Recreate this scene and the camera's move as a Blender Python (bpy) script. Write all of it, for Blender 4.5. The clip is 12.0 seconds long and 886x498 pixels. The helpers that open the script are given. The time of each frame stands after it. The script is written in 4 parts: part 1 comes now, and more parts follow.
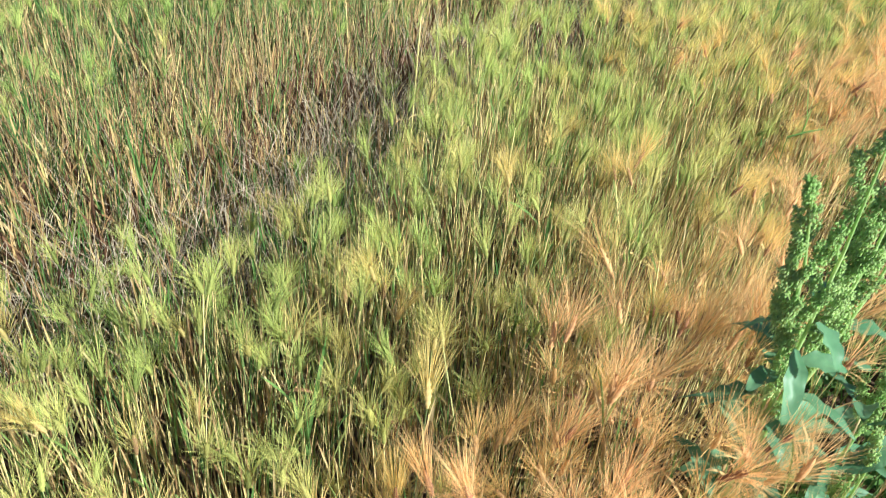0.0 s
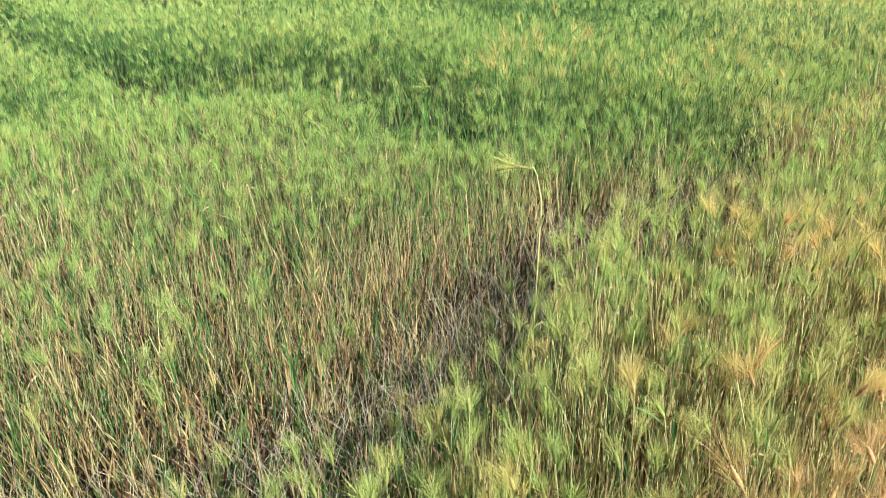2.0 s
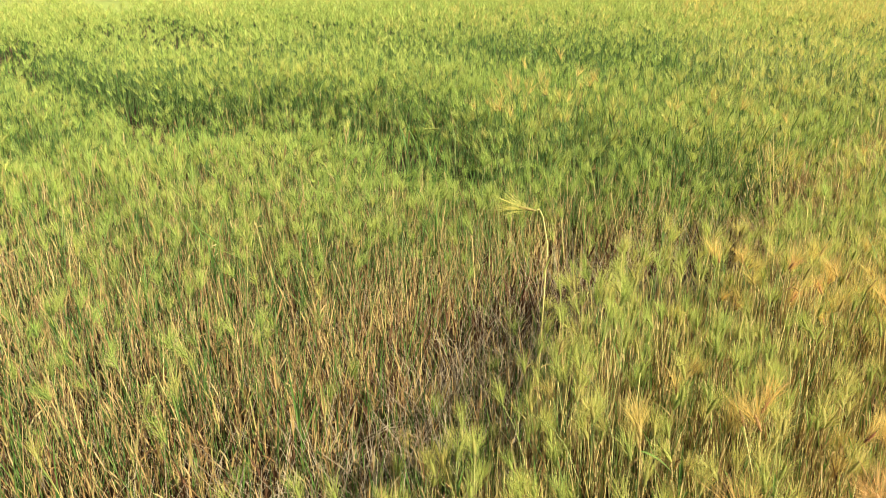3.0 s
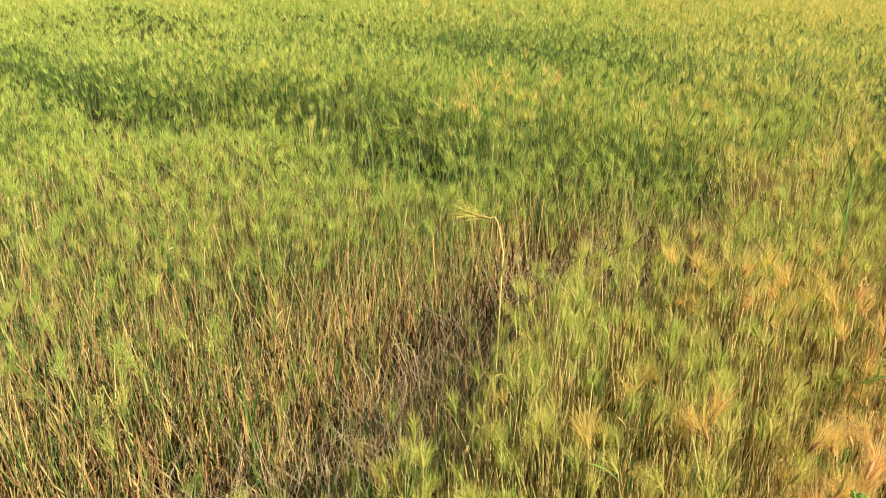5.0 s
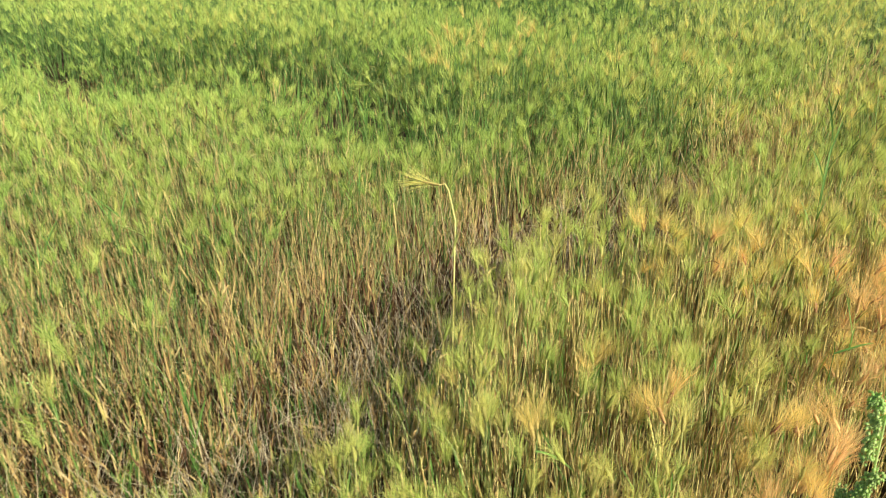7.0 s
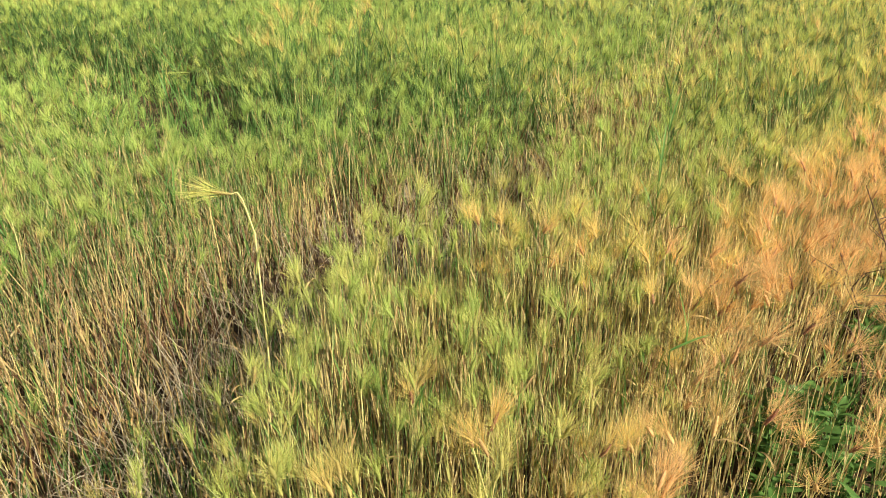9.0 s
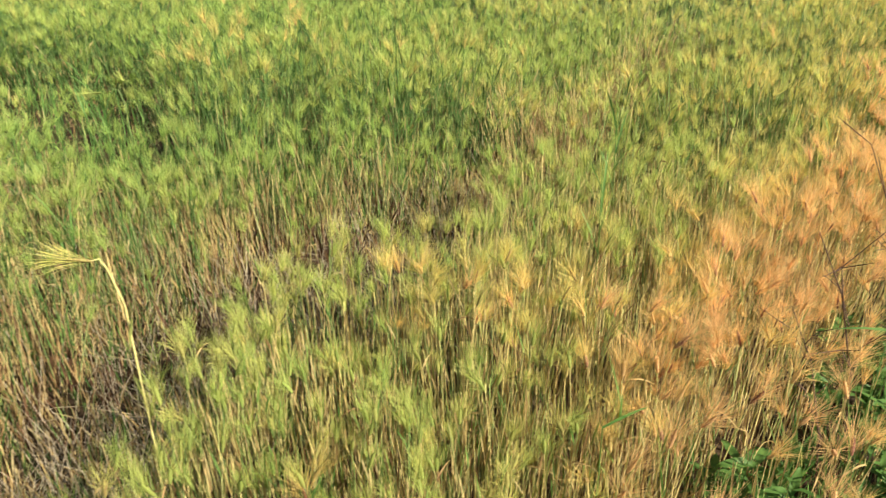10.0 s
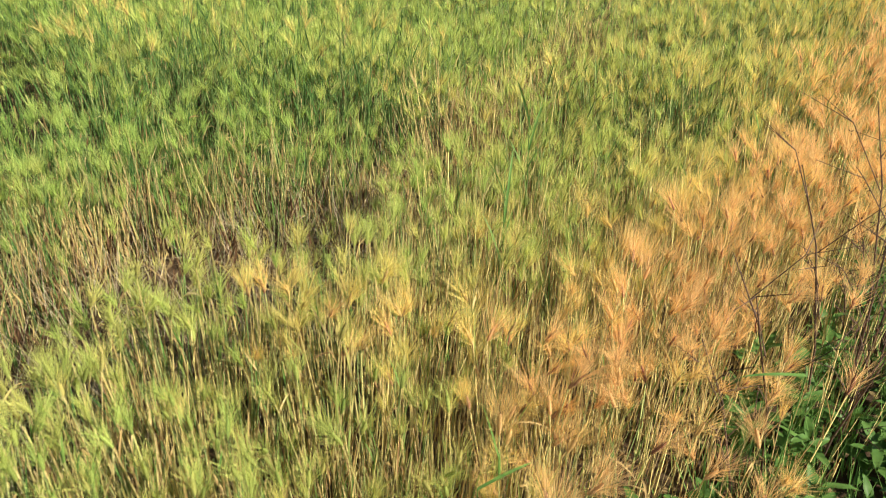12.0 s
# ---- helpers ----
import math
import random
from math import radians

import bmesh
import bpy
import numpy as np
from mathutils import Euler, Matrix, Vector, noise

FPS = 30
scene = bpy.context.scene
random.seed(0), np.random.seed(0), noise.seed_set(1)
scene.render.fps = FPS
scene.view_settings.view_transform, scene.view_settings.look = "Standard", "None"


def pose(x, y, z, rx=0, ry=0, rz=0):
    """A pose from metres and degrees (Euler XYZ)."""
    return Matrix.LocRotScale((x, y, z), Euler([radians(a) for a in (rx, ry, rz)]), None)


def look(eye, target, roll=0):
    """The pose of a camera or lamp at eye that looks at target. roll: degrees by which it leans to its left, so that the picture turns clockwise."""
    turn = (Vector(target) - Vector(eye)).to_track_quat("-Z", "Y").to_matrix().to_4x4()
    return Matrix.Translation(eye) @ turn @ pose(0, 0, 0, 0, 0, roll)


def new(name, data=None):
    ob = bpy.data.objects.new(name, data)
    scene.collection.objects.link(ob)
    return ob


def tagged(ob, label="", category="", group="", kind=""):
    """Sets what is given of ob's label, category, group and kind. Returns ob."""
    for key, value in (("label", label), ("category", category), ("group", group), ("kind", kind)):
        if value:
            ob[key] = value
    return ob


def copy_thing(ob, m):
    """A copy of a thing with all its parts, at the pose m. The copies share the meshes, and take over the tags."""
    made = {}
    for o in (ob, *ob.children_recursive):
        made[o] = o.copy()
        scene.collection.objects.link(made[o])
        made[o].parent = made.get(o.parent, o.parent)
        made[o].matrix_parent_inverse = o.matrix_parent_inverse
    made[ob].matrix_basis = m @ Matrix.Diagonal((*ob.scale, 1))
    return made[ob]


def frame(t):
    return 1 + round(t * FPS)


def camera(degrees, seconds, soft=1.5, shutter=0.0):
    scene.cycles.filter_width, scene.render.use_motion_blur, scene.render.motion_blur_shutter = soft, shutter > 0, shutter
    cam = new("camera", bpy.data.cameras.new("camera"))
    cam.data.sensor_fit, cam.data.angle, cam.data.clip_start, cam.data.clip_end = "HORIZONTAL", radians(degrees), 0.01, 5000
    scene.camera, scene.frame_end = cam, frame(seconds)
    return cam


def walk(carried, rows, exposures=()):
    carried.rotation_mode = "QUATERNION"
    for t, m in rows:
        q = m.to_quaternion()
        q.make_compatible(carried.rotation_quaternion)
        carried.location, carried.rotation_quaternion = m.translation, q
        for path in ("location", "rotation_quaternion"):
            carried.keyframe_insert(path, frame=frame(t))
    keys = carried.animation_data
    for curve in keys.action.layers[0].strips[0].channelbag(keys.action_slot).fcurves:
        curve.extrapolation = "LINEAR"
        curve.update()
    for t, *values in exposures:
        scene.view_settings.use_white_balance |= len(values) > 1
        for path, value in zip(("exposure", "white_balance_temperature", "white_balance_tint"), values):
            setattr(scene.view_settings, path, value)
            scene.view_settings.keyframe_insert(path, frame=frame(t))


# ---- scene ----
cam = camera(61.0, 12.0, soft=1.05, shutter=0.32)
PATH = [
    (0, (0.043, -0.259, 1.469), (-0.065, 1.353, 0.29), 5.2),
    (0.5, (0.047, -0.267, 1.561), (-0.03, 1.387, 0.44), 4.7),
    (1, (0.032, -0.29, 1.606), (-0.107, 1.396, 0.539), 2.3),
    (1.5, (-0.003, -0.342, 1.653), (-0.33, 1.379, 0.686), -0.7),
    (2, (-0.006, -0.371, 1.683), (-0.438, 1.4, 0.86), -1.4),
    (2.5, (-0.006, -0.393, 1.695), (-0.454, 1.403, 0.936), -1.1),
    (3, (-0.012, -0.387, 1.691), (-0.461, 1.422, 0.966), -0.8),
    (3.5, (-0.001, -0.379, 1.692), (-0.438, 1.435, 0.972), -1.8),
    (3.6, (0.008, -0.374, 1.694), (-0.425, 1.441, 0.973), -2.1),
    (3.7, (0.008, -0.368, 1.692), (-0.415, 1.45, 0.973), -2.3),
    (5.3, (0.059, -0.34, 1.742), (-0.329, 1.473, 0.992), 0.5),
    (5.4, (0.063, -0.343, 1.738), (-0.33, 1.468, 0.987), 0.6),
    (5.5, (0.066, -0.34, 1.744), (-0.332, 1.467, 0.985), 0.5),
    (6, (0.096, -0.324, 1.741), (-0.289, 1.475, 0.955), 0.1),
    (6.5, (0.113, -0.281, 1.727), (-0.254, 1.503, 0.901), -0.4),
    (7, (0.166, -0.139, 1.725), (-0.196, 1.629, 0.864), -1.0),
    (7.5, (0.295, 0.042, 1.717), (0.029, 1.818, 0.837), -1.7),
    (7.7, (0.339, 0.097, 1.72), (0.107, 1.879, 0.844), -2.0),
    (9.3, (0.377, 0.246, 1.686), (0.318, 2.01, 0.745), -0.7),
    (9.5, (0.418, 0.33, 1.695), (0.354, 2.09, 0.746), -0.8),
    (10, (0.54, 0.514, 1.724), (0.542, 2.28, 0.785), -0.9),
    (10.5, (0.575, 0.545, 1.698), (0.692, 2.297, 0.741), -0.4),
    (11, (0.571, 0.571, 1.677), (0.732, 2.296, 0.679), 0.3),
    (11.5, (0.638, 0.708, 1.643), (0.777, 2.434, 0.642), 2.1),
    (12, (0.762, 0.832, 1.671), (0.892, 2.566, 0.683), 1.3),
]
# stops and white balance as the clip's camera drifts
EXPOSURES = [(0.0, 1.08, 5365, 10), (1.0, 1.05, 5227, 13), (1.5, 1.00, 5137, 10), (2.0, 0.91, 5319, 6), (2.5, 0.85, 6388, 7),
             (3.5, 0.85, 7217, 9), (5.5, 0.78, 7874, 12), (6.0, 0.78, 7943, 14), (6.5, 0.78, 7408, 9), (7.0, 0.89, 6500, 3),
             (7.5, 0.89, 6614, 3), (9.5, 0.89, 6444, 8), (12.0, 0.89, 6388, 7)]
walk(cam, [(t, look(eye, target, roll)) for t, eye, target, roll in PATH], EXPOSURES)

# ---- sky and sun: a low warm sun from the right of the walk ----
SUN_AZ, SUN_EL = radians(115), radians(36)      # azimuth clockwise from +y
world = bpy.data.worlds.new("sky")
scene.world = world
world.use_nodes = True
wn = world.node_tree.nodes
sky = wn.new("ShaderNodeTexSky")
sky.sky_type, sky.sun_disc = "NISHITA", False
sky.sun_elevation, sky.sun_rotation = SUN_EL, SUN_AZ
wn["Background"].inputs["Strength"].default_value = 0.05
world.node_tree.links.new(sky.outputs[0], wn["Background"].inputs[0])
sun = new("sun", bpy.data.lights.new("sun", "SUN"))
sun.data.energy, sun.data.angle, sun.data.color = 5.0, radians(0.6), (1.0, 0.90, 0.74)
sun_way = Vector((math.sin(SUN_AZ) * math.cos(SUN_EL), math.cos(SUN_AZ) * math.cos(SUN_EL), math.sin(SUN_EL)))
sun.matrix_world = look(sun_way * 30, (0, 0, 0))


# ---- materials ----
class Nodes:
    """A small writer of node materials."""

    def __init__(self, name, rough=0.6, through_light=0.0):
        self.mat = bpy.data.materials.new(name)
        self.mat.use_nodes = True
        self.t = self.mat.node_tree
        self.bsdf = self.t.nodes["Principled BSDF"]
        self.bsdf.inputs["Roughness"].default_value = rough
        self.bsdf.inputs["Specular IOR Level"].default_value = 0.15
        self.thin = through_light

    def add(self, kind, **sets):
        n = self.t.nodes.new(kind)
        for key, value in sets.items():
            n.inputs[key].default_value = value
        return n

    def link(self, a, b):
        self.t.links.new(a, b)

    def attribute(self, name):
        n = self.t.nodes.new("ShaderNodeAttribute")
        n.attribute_name = name
        return n.outputs["Fac"]

    def ramp(self, fac, stops):
        n = self.t.nodes.new("ShaderNodeValToRGB")
        e = n.color_ramp.elements
        while len(e) < len(stops):
            e.new(0.5)
        for el, (p, c) in zip(e, stops):
            el.position, el.color = p, (*c, 1)
        self.link(fac, n.inputs[0])
        return n.outputs[0]

    def noise(self, scale, detail=3.0, stretch=(1, 1, 1)):
        co = self.t.nodes.new("ShaderNodeTexCoord")
        mp = self.t.nodes.new("ShaderNodeMapping")
        mp.inputs["Scale"].default_value = stretch
        self.link(co.outputs["Object"], mp.inputs[0])
        n = self.add("ShaderNodeTexNoise", Scale=scale, Detail=detail)
        self.link(mp.outputs[0], n.inputs[0])
        return n.outputs["Fac"]

    def maths(self, op, a, b):
        n = self.t.nodes.new("ShaderNodeMath")
        n.operation = op
        for i, v in enumerate((a, b)):
            if isinstance(v, (int, float)):
                n.inputs[i].default_value = v
            else:
                self.link(v, n.inputs[i])
        return n.outputs[0]

    def vary(self, colour, fac, amount):
        """Lightens and darkens a colour by a value round 0.5."""
        hsv = self.t.nodes.new("ShaderNodeHueSaturation")
        self.link(colour, hsv.inputs["Color"])
        self.link(self.maths("MULTIPLY_ADD", fac, amount), hsv.inputs["Value"])
        hsv.inputs["Value"].links[0].from_node.inputs[2].default_value = 1 - amount / 2
        return hsv.outputs[0]

    def mix(self, fac, a, b):
        n = self.t.nodes.new("ShaderNodeMix")
        n.data_type = "RGBA"
        for sock, v in ((n.inputs[0], fac), (n.inputs[6], a), (n.inputs[7], b)):
            if isinstance(v, (int, float)):
                sock.default_value = v
            elif isinstance(v, tuple):
                sock.default_value = (*v, 1)
            else:
                self.link(v, sock)
        return n.outputs[2]

    def bump(self, fac, strength=0.3, distance=0.002):
        n = self.add("ShaderNodeBump", Strength=strength, Distance=distance)
        self.link(fac, n.inputs["Height"])
        self.link(n.outputs[0], self.bsdf.inputs["Normal"])

    def done(self, colour):
        self.link(colour, self.bsdf.inputs["Base Color"])
        if self.thin:
            tr = self.t.nodes.new("ShaderNodeBsdfTranslucent")
            self.link(colour, tr.inputs[0])
            mx = self.add("ShaderNodeMixShader", Fac=self.thin)
            self.link(self.bsdf.outputs[0], mx.inputs[1])
            self.link(tr.outputs[0], mx.inputs[2])
            out = self.t.nodes["Material Output"]
            self.link(mx.outputs[0], out.inputs[0])
        return self.mat


def island(m):
    return m.t.nodes.new("ShaderNodeNewGeometry").outputs["Random Per Island"]


def make_awn():
    m = Nodes("awn", 0.42, 0.45)
    c = m.ramp(m.attribute("ripe"), [(0, (0.43, 0.59, 0.15)), (0.35, (0.64, 0.70, 0.20)), (0.6, (0.82, 0.70, 0.23)), (0.8, (0.92, 0.65, 0.24)), (1, (0.94, 0.615, 0.275))])
    return m.done(m.vary(m.vary(c, island(m), 0.2), m.attribute("tone"), 0.24))


def make_ear():
    m = Nodes("ear", 0.6, 0.12)
    c = m.ramp(m.attribute("ripe"), [(0, (0.17, 0.25, 0.06)), (0.4, (0.31, 0.34, 0.09)), (0.7, (0.62, 0.46, 0.18)), (1, (0.72, 0.43, 0.19))])
    flush = m.ramp(m.maths("MULTIPLY", m.maths("MULTIPLY", m.attribute("tone"), m.attribute("ripe")), m.maths("ADD", m.noise(170, 3), 0.5)), [(0.36, (0, 0, 0)), (0.66, (0.9, 0.9, 0.9))])
    c = m.mix(flush, c, (0.25, 0.095, 0.075))
    return m.done(m.vary(c, island(m), 0.5))


def make_stem():
    m = Nodes("stem", 0.45, 0.0)
    c = m.ramp(m.attribute("dry"), [(0, (0.11, 0.20, 0.055)), (0.3, (0.33, 0.39, 0.15)), (0.55, (0.82, 0.66, 0.27)), (0.78, (0.58, 0.45, 0.21)), (1, (0.38, 0.25, 0.125))])
    c = m.vary(c, m.noise(60, 2, (1, 1, 0.15)), 0.6)
    return m.done(m.vary(c, m.attribute("tone"), 0.5))


def make_leaf():
    m = Nodes("leaf_blade", 0.5, 0.4)
    c = m.ramp(m.attribute("dry"), [(0, (0.07, 0.16, 0.045)), (0.35, (0.18, 0.33, 0.08)), (0.65, (0.42, 0.44, 0.14)), (1, (0.60, 0.42, 0.18))])
    c = m.vary(c, m.noise(45, 3, (1, 1, 0.2)), 0.5)
    return m.done(m.vary(c, island(m), 0.6))


def make_husk():
    m = Nodes("dry_blade", 0.62, 0.25)
    c = m.ramp(island(m), [(0, (0.22, 0.12, 0.06)), (0.3, (0.42, 0.27, 0.12)), (0.65, (0.58, 0.42, 0.18)), (1, (0.68, 0.56, 0.29))])
    return m.done(m.vary(c, m.noise(50, 3), 0.5))


def make_soil():
    m = Nodes("soil", 0.95)
    a = m.noise(1.3, 5)
    c = m.ramp(a, [(0.3, (0.045, 0.030, 0.018)), (0.7, (0.09, 0.058, 0.034))])
    straw = m.ramp(m.noise(30, 4, (1, 0.25, 1)), [(0.56, (0, 0, 0)), (0.64, (1, 1, 1))])
    c = m.mix(straw, c, (0.26, 0.19, 0.09))
    m.bump(m.noise(22, 6), 0.8, 0.03)
    return m.done(m.vary(c, m.noise(70, 4), 0.7))


def make_green(name, stops, thin=0.35, rough=0.45):
    m = Nodes(name, rough, thin)
    c = m.ramp(m.noise(14, 4), stops)
    c = m.vary(c, m.noise(90, 3), 0.35)
    return m.done(m.vary(c, island(m), 0.35))


AWN, EAR, STEM, LEAF, HUSK, SOIL = make_awn(), make_ear(), make_stem(), make_leaf(), make_husk(), make_soil()
GRASS = make_green("grass_blade", [(0.3, (0.10, 0.22, 0.05)), (0.7, (0.22, 0.37, 0.10))])
DOCK = make_green("dock_leaf", [(0.3, (0.09, 0.22, 0.10)), (0.7, (0.20, 0.36, 0.19))], 0.35, 0.38)
SEED = make_green("dock_seed", [(0.3, (0.34, 0.56, 0.15)), (0.7, (0.64, 0.78, 0.34))], 0.45, 0.6)
WEED = make_green("weed_leaf", [(0.3, (0.06, 0.14, 0.03)), (0.7, (0.14, 0.25, 0.06))], 0.3)
TWIG = make_green("dead_twig", [(0.3, (0.075, 0.045, 0.032)), (0.7, (0.16, 0.10, 0.07))], 0.0, 0.8)
GREY = make_green("grey_straw", [(0.3, (0.24, 0.17, 0.10)), (0.7, (0.70, 0.61, 0.44))], 0.0, 0.7)
# dark enough to stand in for shade between the sparse stems
SHADING_LEAF = make_green("shading_leaf", [(0.3, (0.07, 0.037, 0.020)), (0.7, (0.16, 0.088, 0.048))], 0.1, 0.8)
FIELD_MATS = [STEM, LEAF, EAR, AWN, HUSK, GRASS]
M_STEM, M_LEAF, M_EAR, M_AWN, M_HUSK, M_GRASS = range(6)

# ---- the plan of the field ----
VALLEY = [(-4.2, -1.8), (-2.4, -0.4), (-1.35, 0.5), (-0.86, 0.92), (-0.68, 1.16), (-0.42, 1.5), (-0.2, 2.12), (0.02, 2.66), (0.40, 2.86), (0.70, 3.3), (0.88, 3.75), (1.6, 5.0), (2.9, 6.8)]
THIN_END = [(0.6, 3.9), (0.2, 3.6), (-0.3, 3.4), (-0.65, 3.6), (-1.25, 3.9), (-1.95, 4.55), (-2.85, 4.78), (-3.7, 4.2), (-4.2, 3.0), (-6.0, 0.5)]
TRACK = [(-16, 14.6), (-10.2, 9.7), (-8.2, 8.1), (-6.9, 7.2), (-5.3, 6.2), (-4.3, 5.65), (-3.6, 5.45), (-2.9, 5.6), (-2.1, 5.6), (-1.62, 5.15), (-1.35, 4.85)]
FURROW = [(-20, 25), (-11.5, 16.0), (-6.9, 10.9), (-5.4, 10.0), (-2.6, 9.75), (-1.7, 9.75), (-0.6, 8.85), (0.1, 8.6), (0.9, 8.35), (2.0, 8.0), (4.5, 7.8), (9, 7.6)]
RIPE = [(-0.25, -0.1), (0.0, 0.3), (0.15, 0.58), (0.32, 0.78), (0.46, 1.0), (0.61, 1.3), (0.73, 1.55), (0.84, 1.85), (1.0, 2.2), (1.27, 2.6), (1.68, 3.1), (2.28, 3.75), (3.2, 4.85), (6.6, 8.4)]
EDGE = [(-1.6, -7.0), (0.15, -0.6), (0.36, 0.2), (0.60, 0.88), (0.88, 1.46), (1.10, 1.82), (1.29, 2.04), (1.50, 2.27), (1.78, 2.53), (2.12, 2.87), (2.62, 3.34), (3.4, 4.1), (7.7, 8.3)]
CREST = [(-0.62, 0.95), (-0.42, 1.3), (-0.29, 1.6), (-0.19, 2.0), (-0.09, 2.4), (-0.02, 2.6), (0.16, 2.74), (0.40, 2.77), (0.64, 2.72), (0.86, 2.68)]


def side_of(x, y, line):
    """Signed distance to a broken line, plus on its left."""
    p = np.array(line, float)
    best, sign = np.full(x.shape, 1e9), np.zeros(x.shape)
    for (ax, ay), (bx, by) in zip(p[:-1], p[1:]):
        dx, dy = bx - ax, by - ay
        u = np.clip(((x - ax) * dx + (y - ay) * dy) / (dx * dx + dy * dy), 0, 1)
        ex, ey = x - ax - u * dx, y - ay - u * dy
        d = np.hypot(ex, ey)
        near = d < best
        best = np.where(near, d, best)
        sign = np.where(near, np.sign(dx * ey - dy * ex), sign)
    return best * sign


def step(a, b, v):
    u = np.clip((v - a) / (b - a), 0, 1)
    return u * u * (3 - 2 * u)


def waves(x, y, size, seed):
    """Smooth uneven values in about -1 to 1."""
    r = np.random.RandomState(seed)
    total = np.zeros(x.shape)
    for k in range(6):
        a, ph, f = r.uniform(0, 2 * np.pi), r.uniform(0, 6.28), r.uniform(0.7, 1.6) / size
        total += np.sin((x * np.cos(a) + y * np.sin(a)) * f * 2 * np.pi + ph + 1.3 * np.sin((y * np.cos(a) - x * np.sin(a)) * f * 4 + ph))
    return total / 3.0


TUFTS = [(0.60, 2.40, 0.07), (0.75, 2.47, 0.08), (0.43, 2.60, 0.07), (1.12, 3.9, 0.10), (1.55, 4.2, 0.12), (1.05, 2.35, 0.1), (0.40, 1.55, 0.1), (0.15, 1.35, 0.07)]


def chance(i, j, k):
    v = np.sin(i * 127.1 + j * 311.7 + k * 74.7) * 43758.5453
    return v - np.floor(v)


def bunches(x, y, size):
    """Plants stand in bunches: how far out in its bunch a place lies (0 to about 1), and two chances of that bunch."""
    ci, cj = np.floor(x / size), np.floor(y / size)
    best, r1, r2, ox, oy = np.full(x.shape, 9.0), np.zeros(x.shape), np.zeros(x.shape), np.zeros(x.shape), np.zeros(x.shape)
    for di in (-1, 0, 1):
        for dj in (-1, 0, 1):
            i, j = ci + di, cj + dj
            ex, ey = x / size - i - chance(i, j, 1), y / size - j - chance(i, j, 2)
            d = np.hypot(ex, ey)
            near = d < best
            best = np.where(near, d, best)
            r1, r2 = np.where(near, chance(i, j, 3), r1), np.where(near, chance(i, j, 4), r2)
            ox, oy = np.where(near, ex * size, ox), np.where(near, ey * size, oy)
    return best, r1, r2, ox, oy


